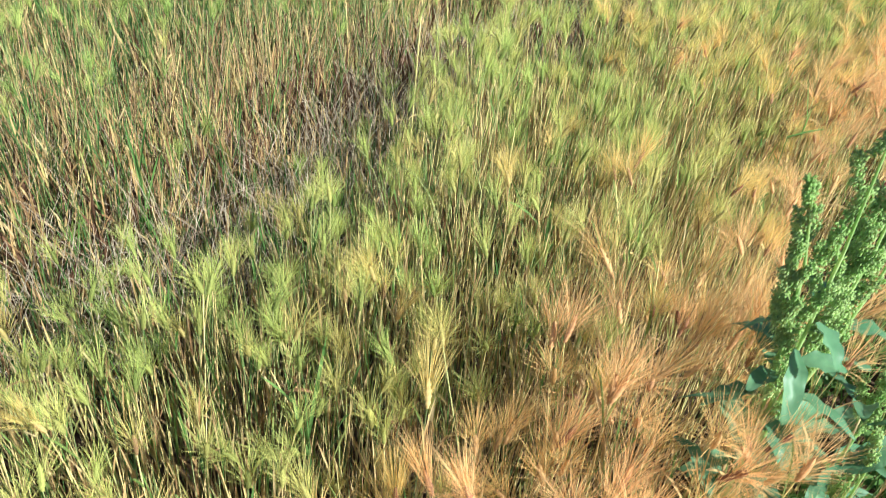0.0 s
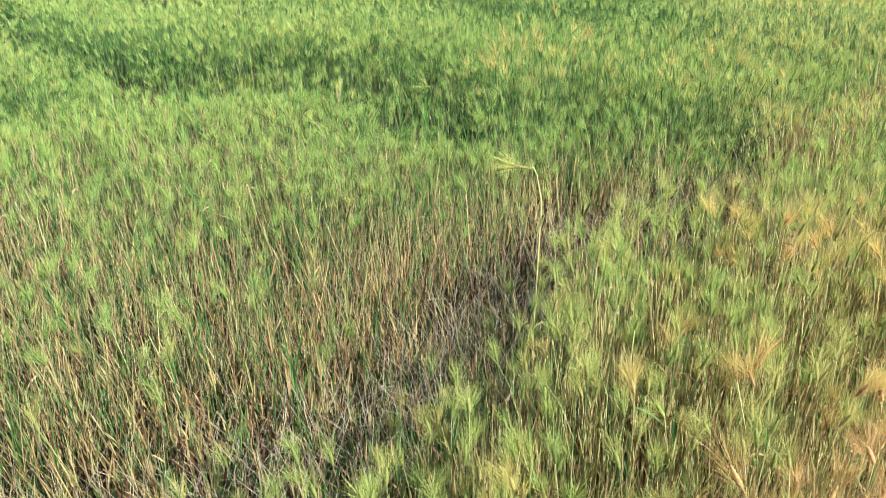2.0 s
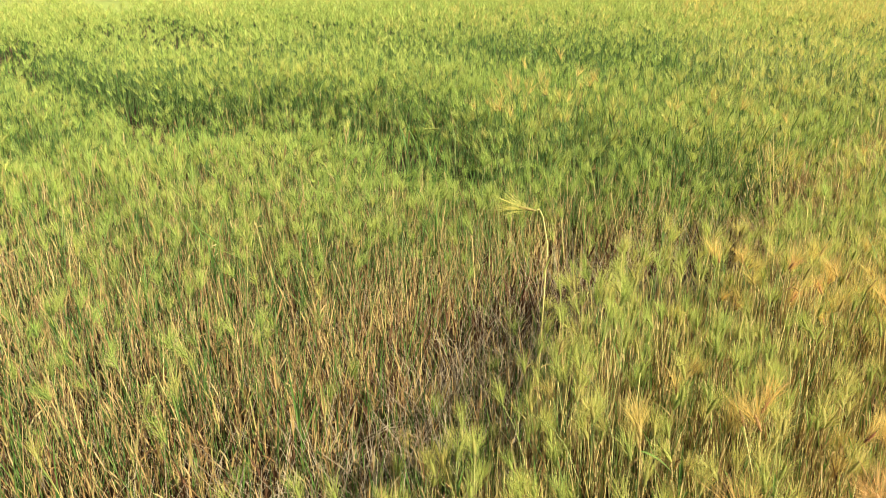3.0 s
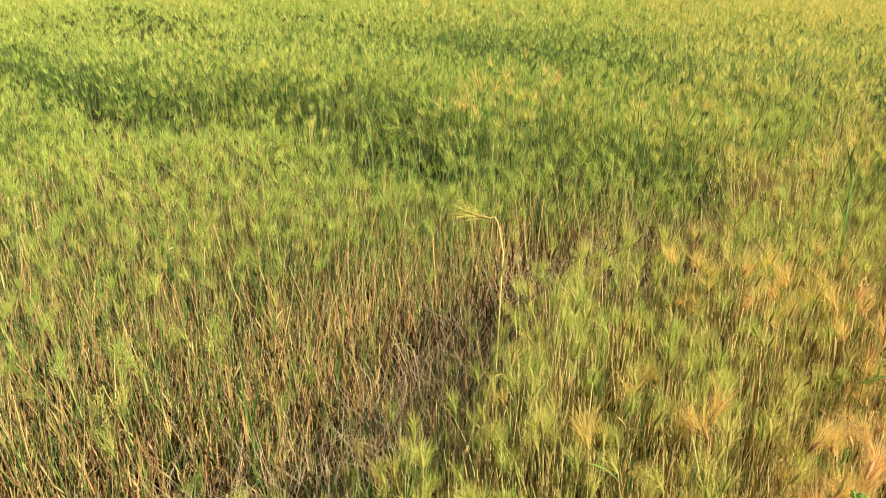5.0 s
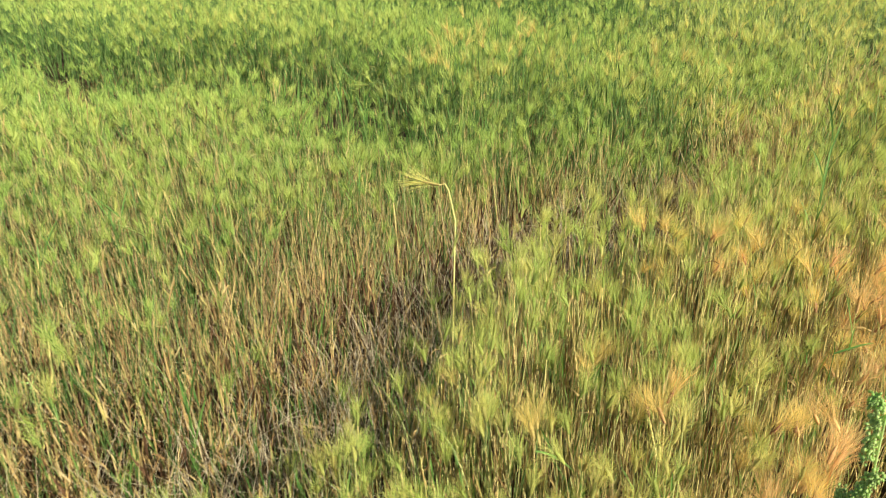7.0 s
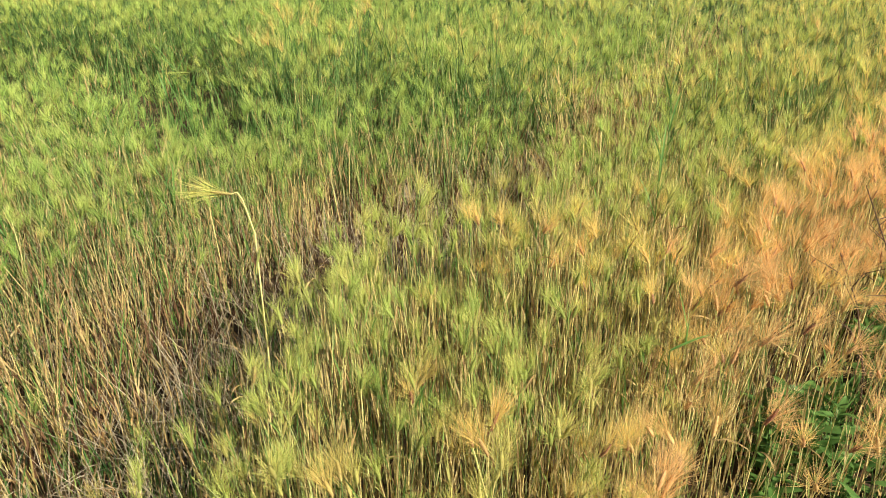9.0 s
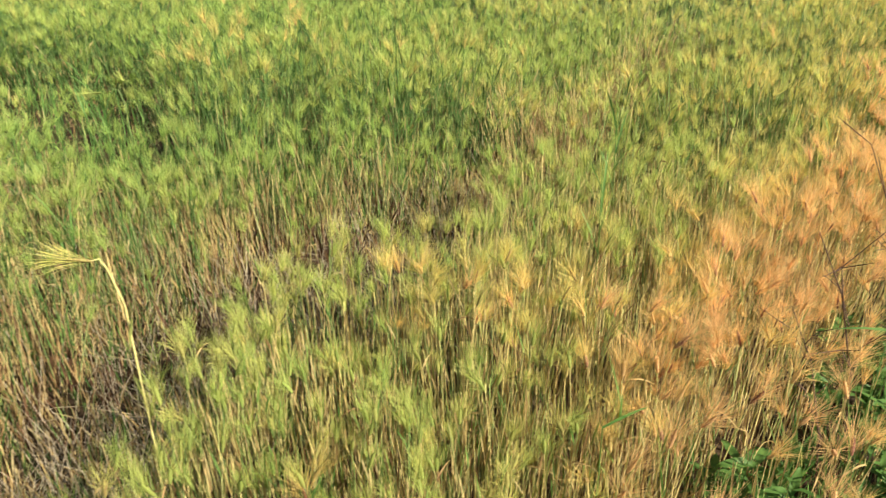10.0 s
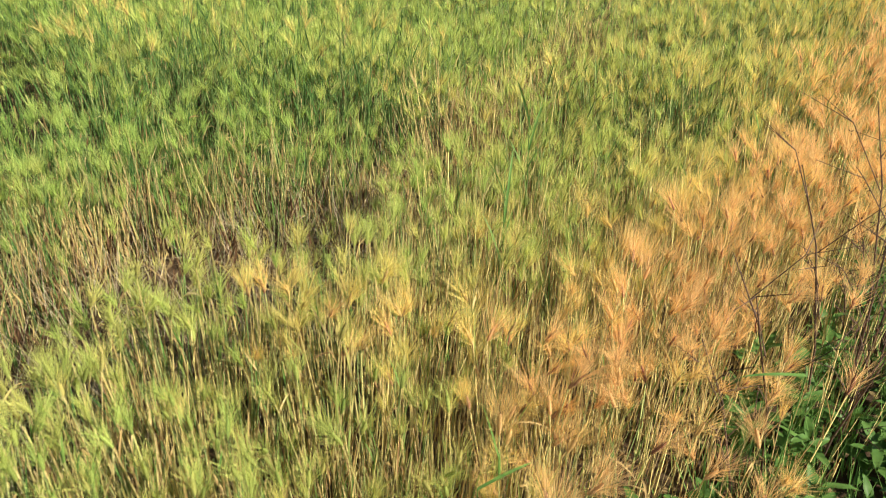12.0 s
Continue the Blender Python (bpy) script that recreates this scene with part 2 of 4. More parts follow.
def plan(x, y):
    """What grows at a place: height, share of full density, ripeness, dryness of the stems, share of ears, inside.
    Ripeness and dryness also hold some painted light and shade.
    """
    s, g, f = side_of(x, y, VALLEY), side_of(x, y, TRACK), side_of(x, y, FURROW)
    thin = step(0.3, 0.6, s) * (1 - step(-0.12, 0.12, -side_of(x, y, THIN_END)))
    fade = 1 - step(3.5, 4.3, y)
    late = step(2.0, 2.6, y)
    valley = np.exp(-((s - 0.28 - 0.13 * late) / (0.30 - 0.04 * late)) ** 4) * fade
    brink = np.exp(-((s + 0.12) / 0.25) ** 2) * fade * (1 - step(1.5, 2.0, y))
    strip = np.exp(-((s - 0.22) / 0.26) ** 4) * step(3.3, 3.9, y) * (1 - step(7.0, 9.0, y))
    pit = np.exp(-(((x - 0.10) / 0.52) ** 2 + ((y - 3.36) / 0.44) ** 2) ** 3)
    face = np.exp(-(((x + 0.15) / 0.55) ** 2 + ((y - 3.88) / 0.24) ** 2) ** 2)
    face = np.maximum(face, 0.8 * np.exp(-((s - 0.78) / 0.28) ** 4) * step(1.7, 2.3, y) * (1 - step(3.9, 4.4, y)))
    dip = np.exp(-((-side_of(x, y, THIN_END) - 0.22) / 0.24) ** 2) * step(2.2, 3.2, -x)
    ridge = np.exp(-((side_of(x, y, CREST) + 0.10) / 0.15) ** 2) * step(1.3, 2.1, y)
    track = np.maximum(np.exp(-(g / 0.52) ** 4), 0.65 * np.exp(-(f / 0.62) ** 4))
    crest = np.exp(-((g + 0.65) / 0.35) ** 2) * step(2.6, 4, -x) + np.exp(-((g - 0.9) / 0.4) ** 2) * (1 - 0.4 * step(4, 6, -x)) + 1.2 * np.exp(-((f - 0.9) / 0.5) ** 2)
    ripe_d = -side_of(x, y, RIPE)
    big, mid, small, fine = waves(x, y, 3.2, 5), waves(x, y, 1.1, 3), waves(x, y, 0.5, 9), waves(x, y, 0.17, 21)
    rows = waves(x * 0.16 - y * 0.05, y + x * 0.16, 1.3, 31)         # drawn-out drifts across the open field
    far = step(3.3, 4.5, y) * (1 - thin)
    hollow = np.exp(-(((x + 0.9) / 1.2) ** 2 + ((y - 8.3) / 0.9) ** 2))
    shade = hollow + 0.8 * dip + np.exp(-(((x + 1.0) / 0.9) ** 2 + ((y - 4.1) / 0.45) ** 2)) + track
    near_d, near_a, near_b, _, _ = bunches(x, y, 0.15)
    far_d, far_a, far_b, _, _ = bunches(x, y, 0.28)
    clump = (1 - far) * (0.03 - 0.14 * near_d ** 2 + 0.08 * (near_a - 0.5)) + far * (0.09 - np.minimum(1.1 * far_d ** 2, 0.36) + 0.14 * (far_a - 0.5))
    hump = sum(np.exp(-((x - a) ** 2 + (y - b) ** 2) / 0.035) for a, b in ((0.0, 2.38), (0.2, 2.58), (0.45, 2.56), (0.7, 2.45)))
    lush = np.exp(-((x - 0.42) ** 2 + (y - 0.68) ** 2) / 0.06)
    tuft = sum(np.exp(-((x - a) ** 2 + (y - b) ** 2) / (2 * r * r) * 1.6) for a, b, r in TUFTS)
    height = 0.465 + 0.04 * far + far * (0.19 * rows + 0.03 * mid) + clump + 0.025 * small + 0.035 * fine - 0.05 * thin - 0.29 * valley - 0.07 * brink - 0.40 * track + 0.08 * crest - 0.06 * hollow - 0.15 * strip - 0.16 * dip - 0.36 * pit + 0.085 * ridge + 0.13 * lush + 0.04 * tuft - 0.02 * hump
    dense = (1 - 0.18 * thin) * (1 - 0.88 * valley) * (1 - 0.96 * pit) * (1 - 0.8 * track) * np.clip(0.95 + 0.12 * small + (1 - far) * (0.2 * fine + (1 - thin) * (0.25 - 0.5 * near_d)) + far * (0.6 - 1.4 * far_d + 0.3 * step(0.4, 2, x)), 0.15 + 0.85 * ridge, 1)
    ripe = 0.275 + 0.57 * step(-0.10, 0.18, ripe_d + 0.10 * (1 - step(0.9, 1.5, y))) + 0.14 * step(-0.9, -0.05, ripe_d) + 0.12 * small + 0.08 * fine
    # partly painted light: riper and paler on far crests and rightwards, greener in hollows
    ripe = ripe + 0.36 * tuft * (1 - 0.6 * far) + 0.10 * ridge + far * (-0.07 + 0.6 * clump + 0.20 * rows + 0.12 * crest + 0.18 * step(-0.2, 1.2, x) + 0.10 * step(2, 5, x) - 0.05 * step(2, 4, -x) + 0.07 * big + 0.14 * (far_b - 0.5)) + (1 - far) * 0.16 * (near_b - 0.5) - 0.06 * thin - 0.05 * step(0.5, 1.8, -ripe_d) - 0.16 * shade + 0.07 * (1 - step(0.8, 1.6, y))
    ripe = ripe - far * np.clip(ripe - 0.5, 0, 1) * 0.7 * (1 - step(-0.3, 0.1, ripe_d))
    # greener far stems and browner strip and face stems also paint their shade
    dry = 0.42 + 0.13 * step(-0.7, 0.1, ripe_d) + thin * (0.10 - 0.14 * step(1.7, 3.2, y)) - 0.32 * valley - 0.42 * far * (1 - strip) * (1 - 0.45 * step(0.2, 1.5, x)) + 0.55 * strip + 0.30 * face
    ears = 1 - thin * (0.66 - 0.34 * step(1.9, 3.2, y)) - 0.4 * valley + 0.6 * ridge + 0.7 * lush - 0.75 * strip - 0.5 * face
    e = side_of(x, y, EDGE)
    inside = (e + 0.10 * waves(x, y, 0.3, 61) > 0.0) | (e > -0.36) & (waves(x, y, 0.06, 77) > 0.35)
    return np.clip(height, 0.14, 1), dense, np.clip(ripe, 0.05, 1), dry, ears, inside, np.maximum(thin, np.maximum(0.9 * face, 0.8 * strip))


# ---- plant shapes as plain arrays ----
class Shape:
    def __init__(self):
        self.v, self.w, self.f, self.m = [], [], [], []

    def put(self, verts, faces, mat, weight):
        """weight: how far each vertex rises with the stem's height (a number, or one for each)."""
        o = len(self.v)
        self.v += [tuple(v) for v in verts]
        self.w += list(weight) if hasattr(weight, "__len__") else [weight] * len(verts)
        self.f += [tuple(o + i for i in f) for f in faces]
        self.m += [mat] * len(faces)

    def arrays(self):
        return np.array(self.v), np.array(self.w), np.array(self.f, int), np.array(self.m, int)


H0 = 0.5


def frame_of(d):
    d = Vector(d).normalized()
    a = d.cross(Vector((0.3, 0.9, 0.1))).normalized()
    return d, a, d.cross(a)


def tube(sh, pts, radii, sides, mat, weight=None):
    verts, wts = [], []
    for i, p in enumerate(pts):
        d = Vector(pts[min(i + 1, len(pts) - 1)]) - Vector(pts[max(i - 1, 0)])
        d, a, b = frame_of(d)
        for k in range(sides):
            q = 2 * math.pi * k / sides
            v = Vector(p) + (a * math.cos(q) + b * math.sin(q)) * radii[i]
            verts.append(v)
            wts.append(min(max(v.z / H0, 0), 1) if weight is None else weight)
    faces = []
    for i in range(len(pts) - 1):
        for k in range(sides):
            a, b, c, d = i * sides + k, i * sides + (k + 1) % sides, (i + 1) * sides + (k + 1) % sides, (i + 1) * sides + k
            faces += [(a, b, c), (a, c, d)]
    sh.put(verts, faces, mat, wts)


def blade(sh, rng, base, out, up, length, width, mat, segs=4, droop=1.0, weight=0.5, fold=0.25, twist=0.0):
    """A leaf blade with a keel that leaves the stem and bends over."""
    p, d = Vector(base), (Vector(out) * 0.55 + Vector((0, 0, 1)) * up).normalized()
    verts, faces = [], []
    turn = rng.uniform(-1, 1) * twist
    for i in range(segs + 1):
        u = i / segs
        w = width * (0.55 + 0.9 * u) * (1 - u) ** 0.6 if u < 1 else 0.0
        side = d.cross(Vector((0, 0, 1)))
        side = side.normalized() if side.length > 1e-4 else Vector((1, 0, 0))
        side.rotate(Matrix.Rotation(turn * u, 3, d))
        nrm = side.cross(d)
        if i < segs:
            verts += [p - side * w / 2 + nrm * w * fold, p, p + side * w / 2 + nrm * w * fold]
        else:
            verts.append(p.copy())
        p = p + d * length / segs
        d = (d + Vector((0, 0, -1)) * droop * 0.55 / segs * 2 * (0.4 + u)).normalized()
    for i in range(segs - 1):
        o = 3 * i
        for k in (0, 1):
            faces += [(o + k, o + k + 1, o + k + 4), (o + k, o + k + 4, o + k + 3)]
    o = 3 * (segs - 1)
    faces += [(o, o + 1, o + 3), (o + 1, o + 2, o + 3)]
    sh.put(verts, faces, mat, weight)


def kernel(sh, p, d, length, r, mat):
    d, a, b = frame_of(d)
    verts = [p] + [p + d * length * 0.45 + (a * math.cos(q) + b * math.sin(q)) * r for q in (0, 2.1, 4.2)] + [p + d * length]
    sh.put(verts, [(0, 2, 1), (0, 3, 2), (0, 1, 3), (1, 2, 4), (2, 3, 4), (3, 1, 4)], mat, 1.0)


def ear(sh, rng, base, d, length, lod, awns, spread, awn_mat=M_AWN, ear_mat=M_EAR, awn_len=0.105, thick=1.0):
    """A bearded six-row barley ear: rows of grains, each drawn out into an awn."""
    d, a, b = frame_of(d)
    base = Vector(base)
    if lod == 0:                                # grains in alternating rows on one core
        n, sides = 11, 6
        verts, faces = [], []
        for i in range(n):
            u = i / (n - 1)
            fat = 0.0055 * (math.sin(math.pi * (0.10 + 0.84 * u)) ** 0.55)
            for k in range(sides):
                q = 2 * math.pi * k / sides + 0.3 * (i % 2)
                r = fat * (1.25 if (i + k) % 2 else 0.66)
                verts.append(base + d * length * u + (a * math.cos(q) + b * math.sin(q)) * r)
        for i in range(n - 1):
            for k in range(sides):
                p, q, r, t = i * sides + k, i * sides + (k + 1) % sides, (i + 1) * sides + (k + 1) % sides, (i + 1) * sides + k
                faces += [(p, q, r), (p, r, t)]
        sh.put(verts, faces, ear_mat, 1.0)
    elif lod < 3:
        sides, rings = (4, ((0, 0.002), (0.2, 0.0050), (0.4, 0.0036), (0.6, 0.0050), (0.8, 0.0034), (1, 0.001))) if lod == 1 else (3, ((0, 0.002), (0.4, 0.005), (1, 0.0006)))
        tube(sh, [base + d * length * u for u, _ in rings], [r for _, r in rings], sides, ear_mat, weight=1.0)
    for i in range(awns):
        u, q = (i + 0.5) / awns, i * 2.4 + rng.uniform(-0.4, 0.4)
        o = a * math.cos(q) + b * math.sin(q)
        p = base + d * length * (0.05 + 0.9 * u) + o * 0.004
        way = (d + o * spread * rng.uniform(0.25, 1.2) * (1 - 0.25 * u)).normalized()
        ln = awn_len * rng.uniform(0.7, 1.15)
        side = way.cross(Vector((rng.uniform(-1, 1), rng.uniform(-1, 1), rng.uniform(-1, 1)))).normalized()
        w = 0.0005 * thick
        if lod == 0:
            mid = p + way * ln * 0.5 - o * ln * 0.02
            sh.put([p, mid - side * w, mid + side * w, p + way * ln + o * ln * 0.04], [(0, 2, 1), (1, 2, 3)], awn_mat, 1.0)
        else:
            sh.put([p - side * w, p + side * w, p + way * ln + o * ln * 0.05], [(0, 1, 2)], awn_mat, 1.0)


def stalk_parts(rng, lod, eared=True, ripe=False):
    """One barley stalk, 0.5 m to the foot of its ear: its stem, ear and blades."""
    stem, head, blades = Shape(), Shape(), []
    q = rng.uniform(0, 6.28)
    bend = Vector((math.cos(q), math.sin(q), 0)) * rng.uniform(0.0, 0.04)
    nseg = (4, 2, 1, 1)[lod]
    pts = [Vector((0, 0, 0)) + bend * (i / nseg) ** 2 + Vector((0, 0, H0 * i / nseg)) for i in range(nseg + 1)]
    thick = (0.8, 1.25, 2.8, 5.2)[lod]
    stout = (1.0, 1.1, 1.4, 2.0)[lod]
    wide = rng.uniform(0.0016, 0.0027) if eared else rng.uniform(0.0012, 0.0022)
    tube(stem, pts, [wide * stout * (1 - 0.35 * i / nseg) for i in range(nseg + 1)], 3, M_STEM)
    top = pts[-1]
    lean = (bend * 5 + Vector((0, 0, 1))).normalized()
    if eared:
        nod = rng.uniform(0.05, 0.6) if ripe else rng.uniform(0.0, 0.4)
        way = (lean + Vector((math.cos(q), math.sin(q), -0.1)) * nod).normalized()
        ear(head, rng, top, way, rng.uniform(0.038, 0.056), lod, (104 if ripe else 76, 62 if ripe else 48, 24, 12)[lod],
            (rng.uniform(0.5, 1.0) if ripe else rng.uniform(0.6, 1.1)) * (1, 1, 0.9, 0.75)[lod], awn_len=(0.102 if ripe else 0.067) + 0.005 * lod, thick=thick)
    for k in range((3, 2, 1, 0)[lod] if eared else (2, 2, 1, 1)[lod]):
        sh = Shape()
        z = rng.uniform(0.08, 0.46)
        q2 = rng.uniform(0, 6.28)
        dead = z < 0.26 or rng.random() < 0.4
        hang = dead and rng.random() < 0.25
        blade(sh, rng, bend * (z / H0) ** 2 + Vector((0, 0, z)), (math.cos(q2), math.sin(q2), 0), 0.5 if hang else rng.uniform(1.2, 3.2), rng.uniform(0.06, 0.15),
              rng.uniform(0.005, 0.010) * (1 if lod < 2 else 1.3), M_HUSK if dead else M_LEAF, (5, 3, 2, 2)[lod], rng.uniform(2, 3.2) if hang else rng.uniform(0.1, 1.0), z / H0, 0.3, 2.5)
        blades.append(sh)
    return stem, head, blades


def tiller(rng, lod, fine=False):
    """A shoot without an ear: a sheathed stem with narrow upright blades, as they fill a stand below the ears."""
    sh = Shape()
    q = rng.uniform(0, 6.28)
    bend = Vector((math.cos(q), math.sin(q), 0)) * rng.uniform(0.0, 0.05)
    n = (2, 1, 1)[lod]
    wide = (rng.uniform(0.0008, 0.0015) if fine else rng.uniform(0.0010, 0.0022)) * (1, 1.15, 1.7)[lod]
    tube(sh, [bend * (i / n) ** 2 + Vector((0, 0, H0 * i / n)) for i in range(n + 1)], [wide * (1 - 0.5 * i / n) for i in range(n + 1)], 3, M_STEM)
    for k in range((2, 1, 1)[lod]):
        z, q2 = rng.uniform(0.04, 0.44), rng.uniform(0, 6.28)
        mat = M_HUSK if rng.random() < (0.45 if fine else 0.42) else M_LEAF
        bent = mat == M_HUSK and rng.random() < 0.1
        blade(sh, rng, bend * (z / H0) ** 2 + Vector((0, 0, z)), (math.cos(q2), math.sin(q2), 0), rng.uniform(0.4, 1.2) if bent else rng.uniform(2.5, 6), rng.uniform(0.04, 0.09) if bent else rng.uniform(0.07, 0.17),
              rng.uniform(0.004, 0.009) * (1, 1, 1.5)[lod], mat, (3, 2, 2)[lod], rng.uniform(0.2, 1.4) if bent else rng.uniform(0.05, 0.8), z / H0, 0.3, 2.5)
    return sh.arrays()


def stalk(rng, lod, eared=True, ripe=False):
    """The same as one set of arrays."""
    stem, head, blades = stalk_parts(rng, lod, eared, ripe)
    whole = Shape()
    for sh in (stem, head, *blades):
        o = len(whole.v)
        whole.v += sh.v
        whole.w += sh.w
        whole.f += [tuple(o + i for i in f) for f in sh.f]
        whole.m += sh.m
    return whole.arrays()


def mesh_of(name, verts, faces, mats, slots, marks=None):
    me = bpy.data.meshes.new(name)
    n = len(faces)
    me.vertices.add(len(verts))
    me.vertices.foreach_set("co", np.ascontiguousarray(verts, np.float32).ravel())
    me.loops.add(3 * n)
    me.loops.foreach_set("vertex_index", np.ascontiguousarray(faces, np.int32).ravel())
    me.polygons.add(n)
    me.polygons.foreach_set("loop_start", np.arange(0, 3 * n, 3, dtype=np.int32))
    me.polygons.foreach_set("material_index", np.ascontiguousarray(mats, np.int32))
    for m in slots:
        me.materials.append(m)
    for key, values in (marks or {}).items():
        at = me.attributes.new(key, "FLOAT", "POINT")
        at.data.foreach_set("value", np.ascontiguousarray(values, np.float32))
    me.update(calc_edges=True)
    return me


def sow(name, shapes, kind_of, x, y, z, height, size, ripe, dry, rng, lean=0.10, slots=FIELD_MATS, outward=0.0):
    """One mesh of many plants: each takes a shape, a turn, a lean and a height of its own."""
    vs, fs, ms, marks, o = [], [], [], {"ripe": [], "dry": [], "tone": []}, 0
    n = len(x)
    turn, lx, ly = rng.uniform(0, 2 * np.pi, n), rng.normal(0, 1, n) * lean, rng.normal(0, 1, n) * lean
    if outward:                                 # plants of a bunch lean away from its middle
        near_b, far_b = bunches(x, y, 0.15), bunches(x, y, 0.28)
        u = step(3.3, 4.5, y)
        lx, ly = lx + outward * (near_b[3] * (1 - u) + 2.2 * far_b[3] * u), ly + outward * (near_b[4] * (1 - u) + 2.2 * far_b[4] * u)
    tone = rng.uniform(0, 1, n)
    for k, (V, W, F, M) in enumerate(shapes):
        i = np.where(kind_of == k)[0]
        if not len(i):
            continue
        c, s, sc = np.cos(turn[i])[:, None], np.sin(turn[i])[:, None], size[i][:, None]
        Z = V[None, :, 2] * sc + W[None, :] * (height[i][:, None] - H0 * sc)
        X = (V[None, :, 0] * c - V[None, :, 1] * s) * sc + lx[i][:, None] * Z + x[i][:, None]
        Y = (V[None, :, 0] * s + V[None, :, 1] * c) * sc + ly[i][:, None] * Z + y[i][:, None]
        Z = np.maximum(Z, 0.004) + z[i][:, None]
        vs.append(np.stack([X, Y, Z], -1).reshape(-1, 3))
        fs.append((F[None] + (np.arange(len(i)) * len(V))[:, None, None] + o).reshape(-1, 3))
        ms.append(np.tile(M, len(i)))
        for key, val in (("ripe", ripe), ("dry", dry), ("tone", tone)):
            marks[key].append(np.repeat(val[i], len(V)))
        o += len(i) * len(V)
    return new(name, mesh_of(name, np.concatenate(vs), np.concatenate(fs), np.concatenate(ms), slots, {k: np.concatenate(v) for k, v in marks.items()}))


def spots(rng, x0, x1, y0, y1, per_m2):
    """Jittered places over a rectangle."""
    d = 1 / math.sqrt(per_m2)
    gx, gy = np.meshgrid(np.arange(x0, x1, d), np.arange(y0, y1, d))
    x, y = gx.ravel() + rng.uniform(-0.5, 0.5, gx.size) * d, gy.ravel() + rng.uniform(-0.5, 0.5, gy.size) * d
    return x, y


def ring(x, y, d0, d1, a0, a1):
    """Places between two distances from the walk's middle and two bearings."""
    d, a = np.hypot(x - 0.3, y - 0.1), np.degrees(np.arctan2(x - 0.3, y + 1.0))
    return (d >= d0) & (d < d1) & (a > a0) & (a < a1)


# ---- ground: one sheet to the horizon ----
def make_ground():
    bm = bmesh.new()
    xs = [-400, -120, -50, -25] + [-16 + 0.4 * i for i in range(66)] + [16, 30, 60, 150, 400]
    ys = [-400, -100, -30, -10] + [-3 + 0.4 * i for i in range(60)] + [25, 40, 80, 160, 400]
    grid = [[bm.verts.new((x, y, 0.025 * noise.noise((x * 0.9, y * 0.9, 0)) - 0.012)) for x in xs] for y in ys]
    for r0, r1 in zip(grid[:-1], grid[1:]):
        for a, b, c, d in zip(r0[:-1], r0[1:], r1[1:], r1[:-1]):
            bm.faces.new((a, b, c, d))
    me = bpy.data.meshes.new("ground")
    bm.to_mesh(me)
    me.materials.append(SOIL)
    return tagged(new("ground", me), "dry brown field soil littered with straw", "ground", kind="structure")


make_ground()

# ---- the standing barley ----
rng = np.random.RandomState(11)
prng = random.Random(4)
LODS = []
for lod in range(4):
    green = [stalk(prng, lod) for _ in range(10)]
    gold = [stalk(prng, lod, ripe=True) for _ in range(10)]
    bare = [stalk(prng, lod, eared=False) for _ in range(6)]
    LODS.append(green + gold + bare)


def far_tuft(rng, ripe):
    """A few bundled beards, as the stand shows far off."""
    sh = Shape()
    for k in range(2):
        foot = Vector((rng.uniform(-0.05, 0.05), rng.uniform(-0.05, 0.05), H0 + rng.uniform(-0.04, 0.02)))
        ear(sh, rng, foot, (rng.uniform(-0.3, 0.3), rng.uniform(-0.3, 0.3), 1), 0.05, 3, 7, 0.6, awn_len=0.115, thick=8.5)
    return sh.arrays()


LODS.append([far_tuft(prng, k > 9) for k in range(26)])


OWN = []        # the stalks by the field edge that are things of their own


def mixed(dry, thin, y):
    """In the sparse patch green, straw-coloured and dead brown shoots stand side by side."""
    n = len(dry)
    u, late = rng.uniform(0, 1, n), step(1.6, 3.2, y)
    dead = 0.45 * step(0.5, 0.75, dry)
    sort = np.where(u < 0.54 + 0.16 * late - dead, 0.14, np.where(u < 0.74 + 0.12 * late - 0.6 * dead, 0.79, 0.97))
    return np.where(rng.uniform(0, 1, n) < thin, sort, dry)


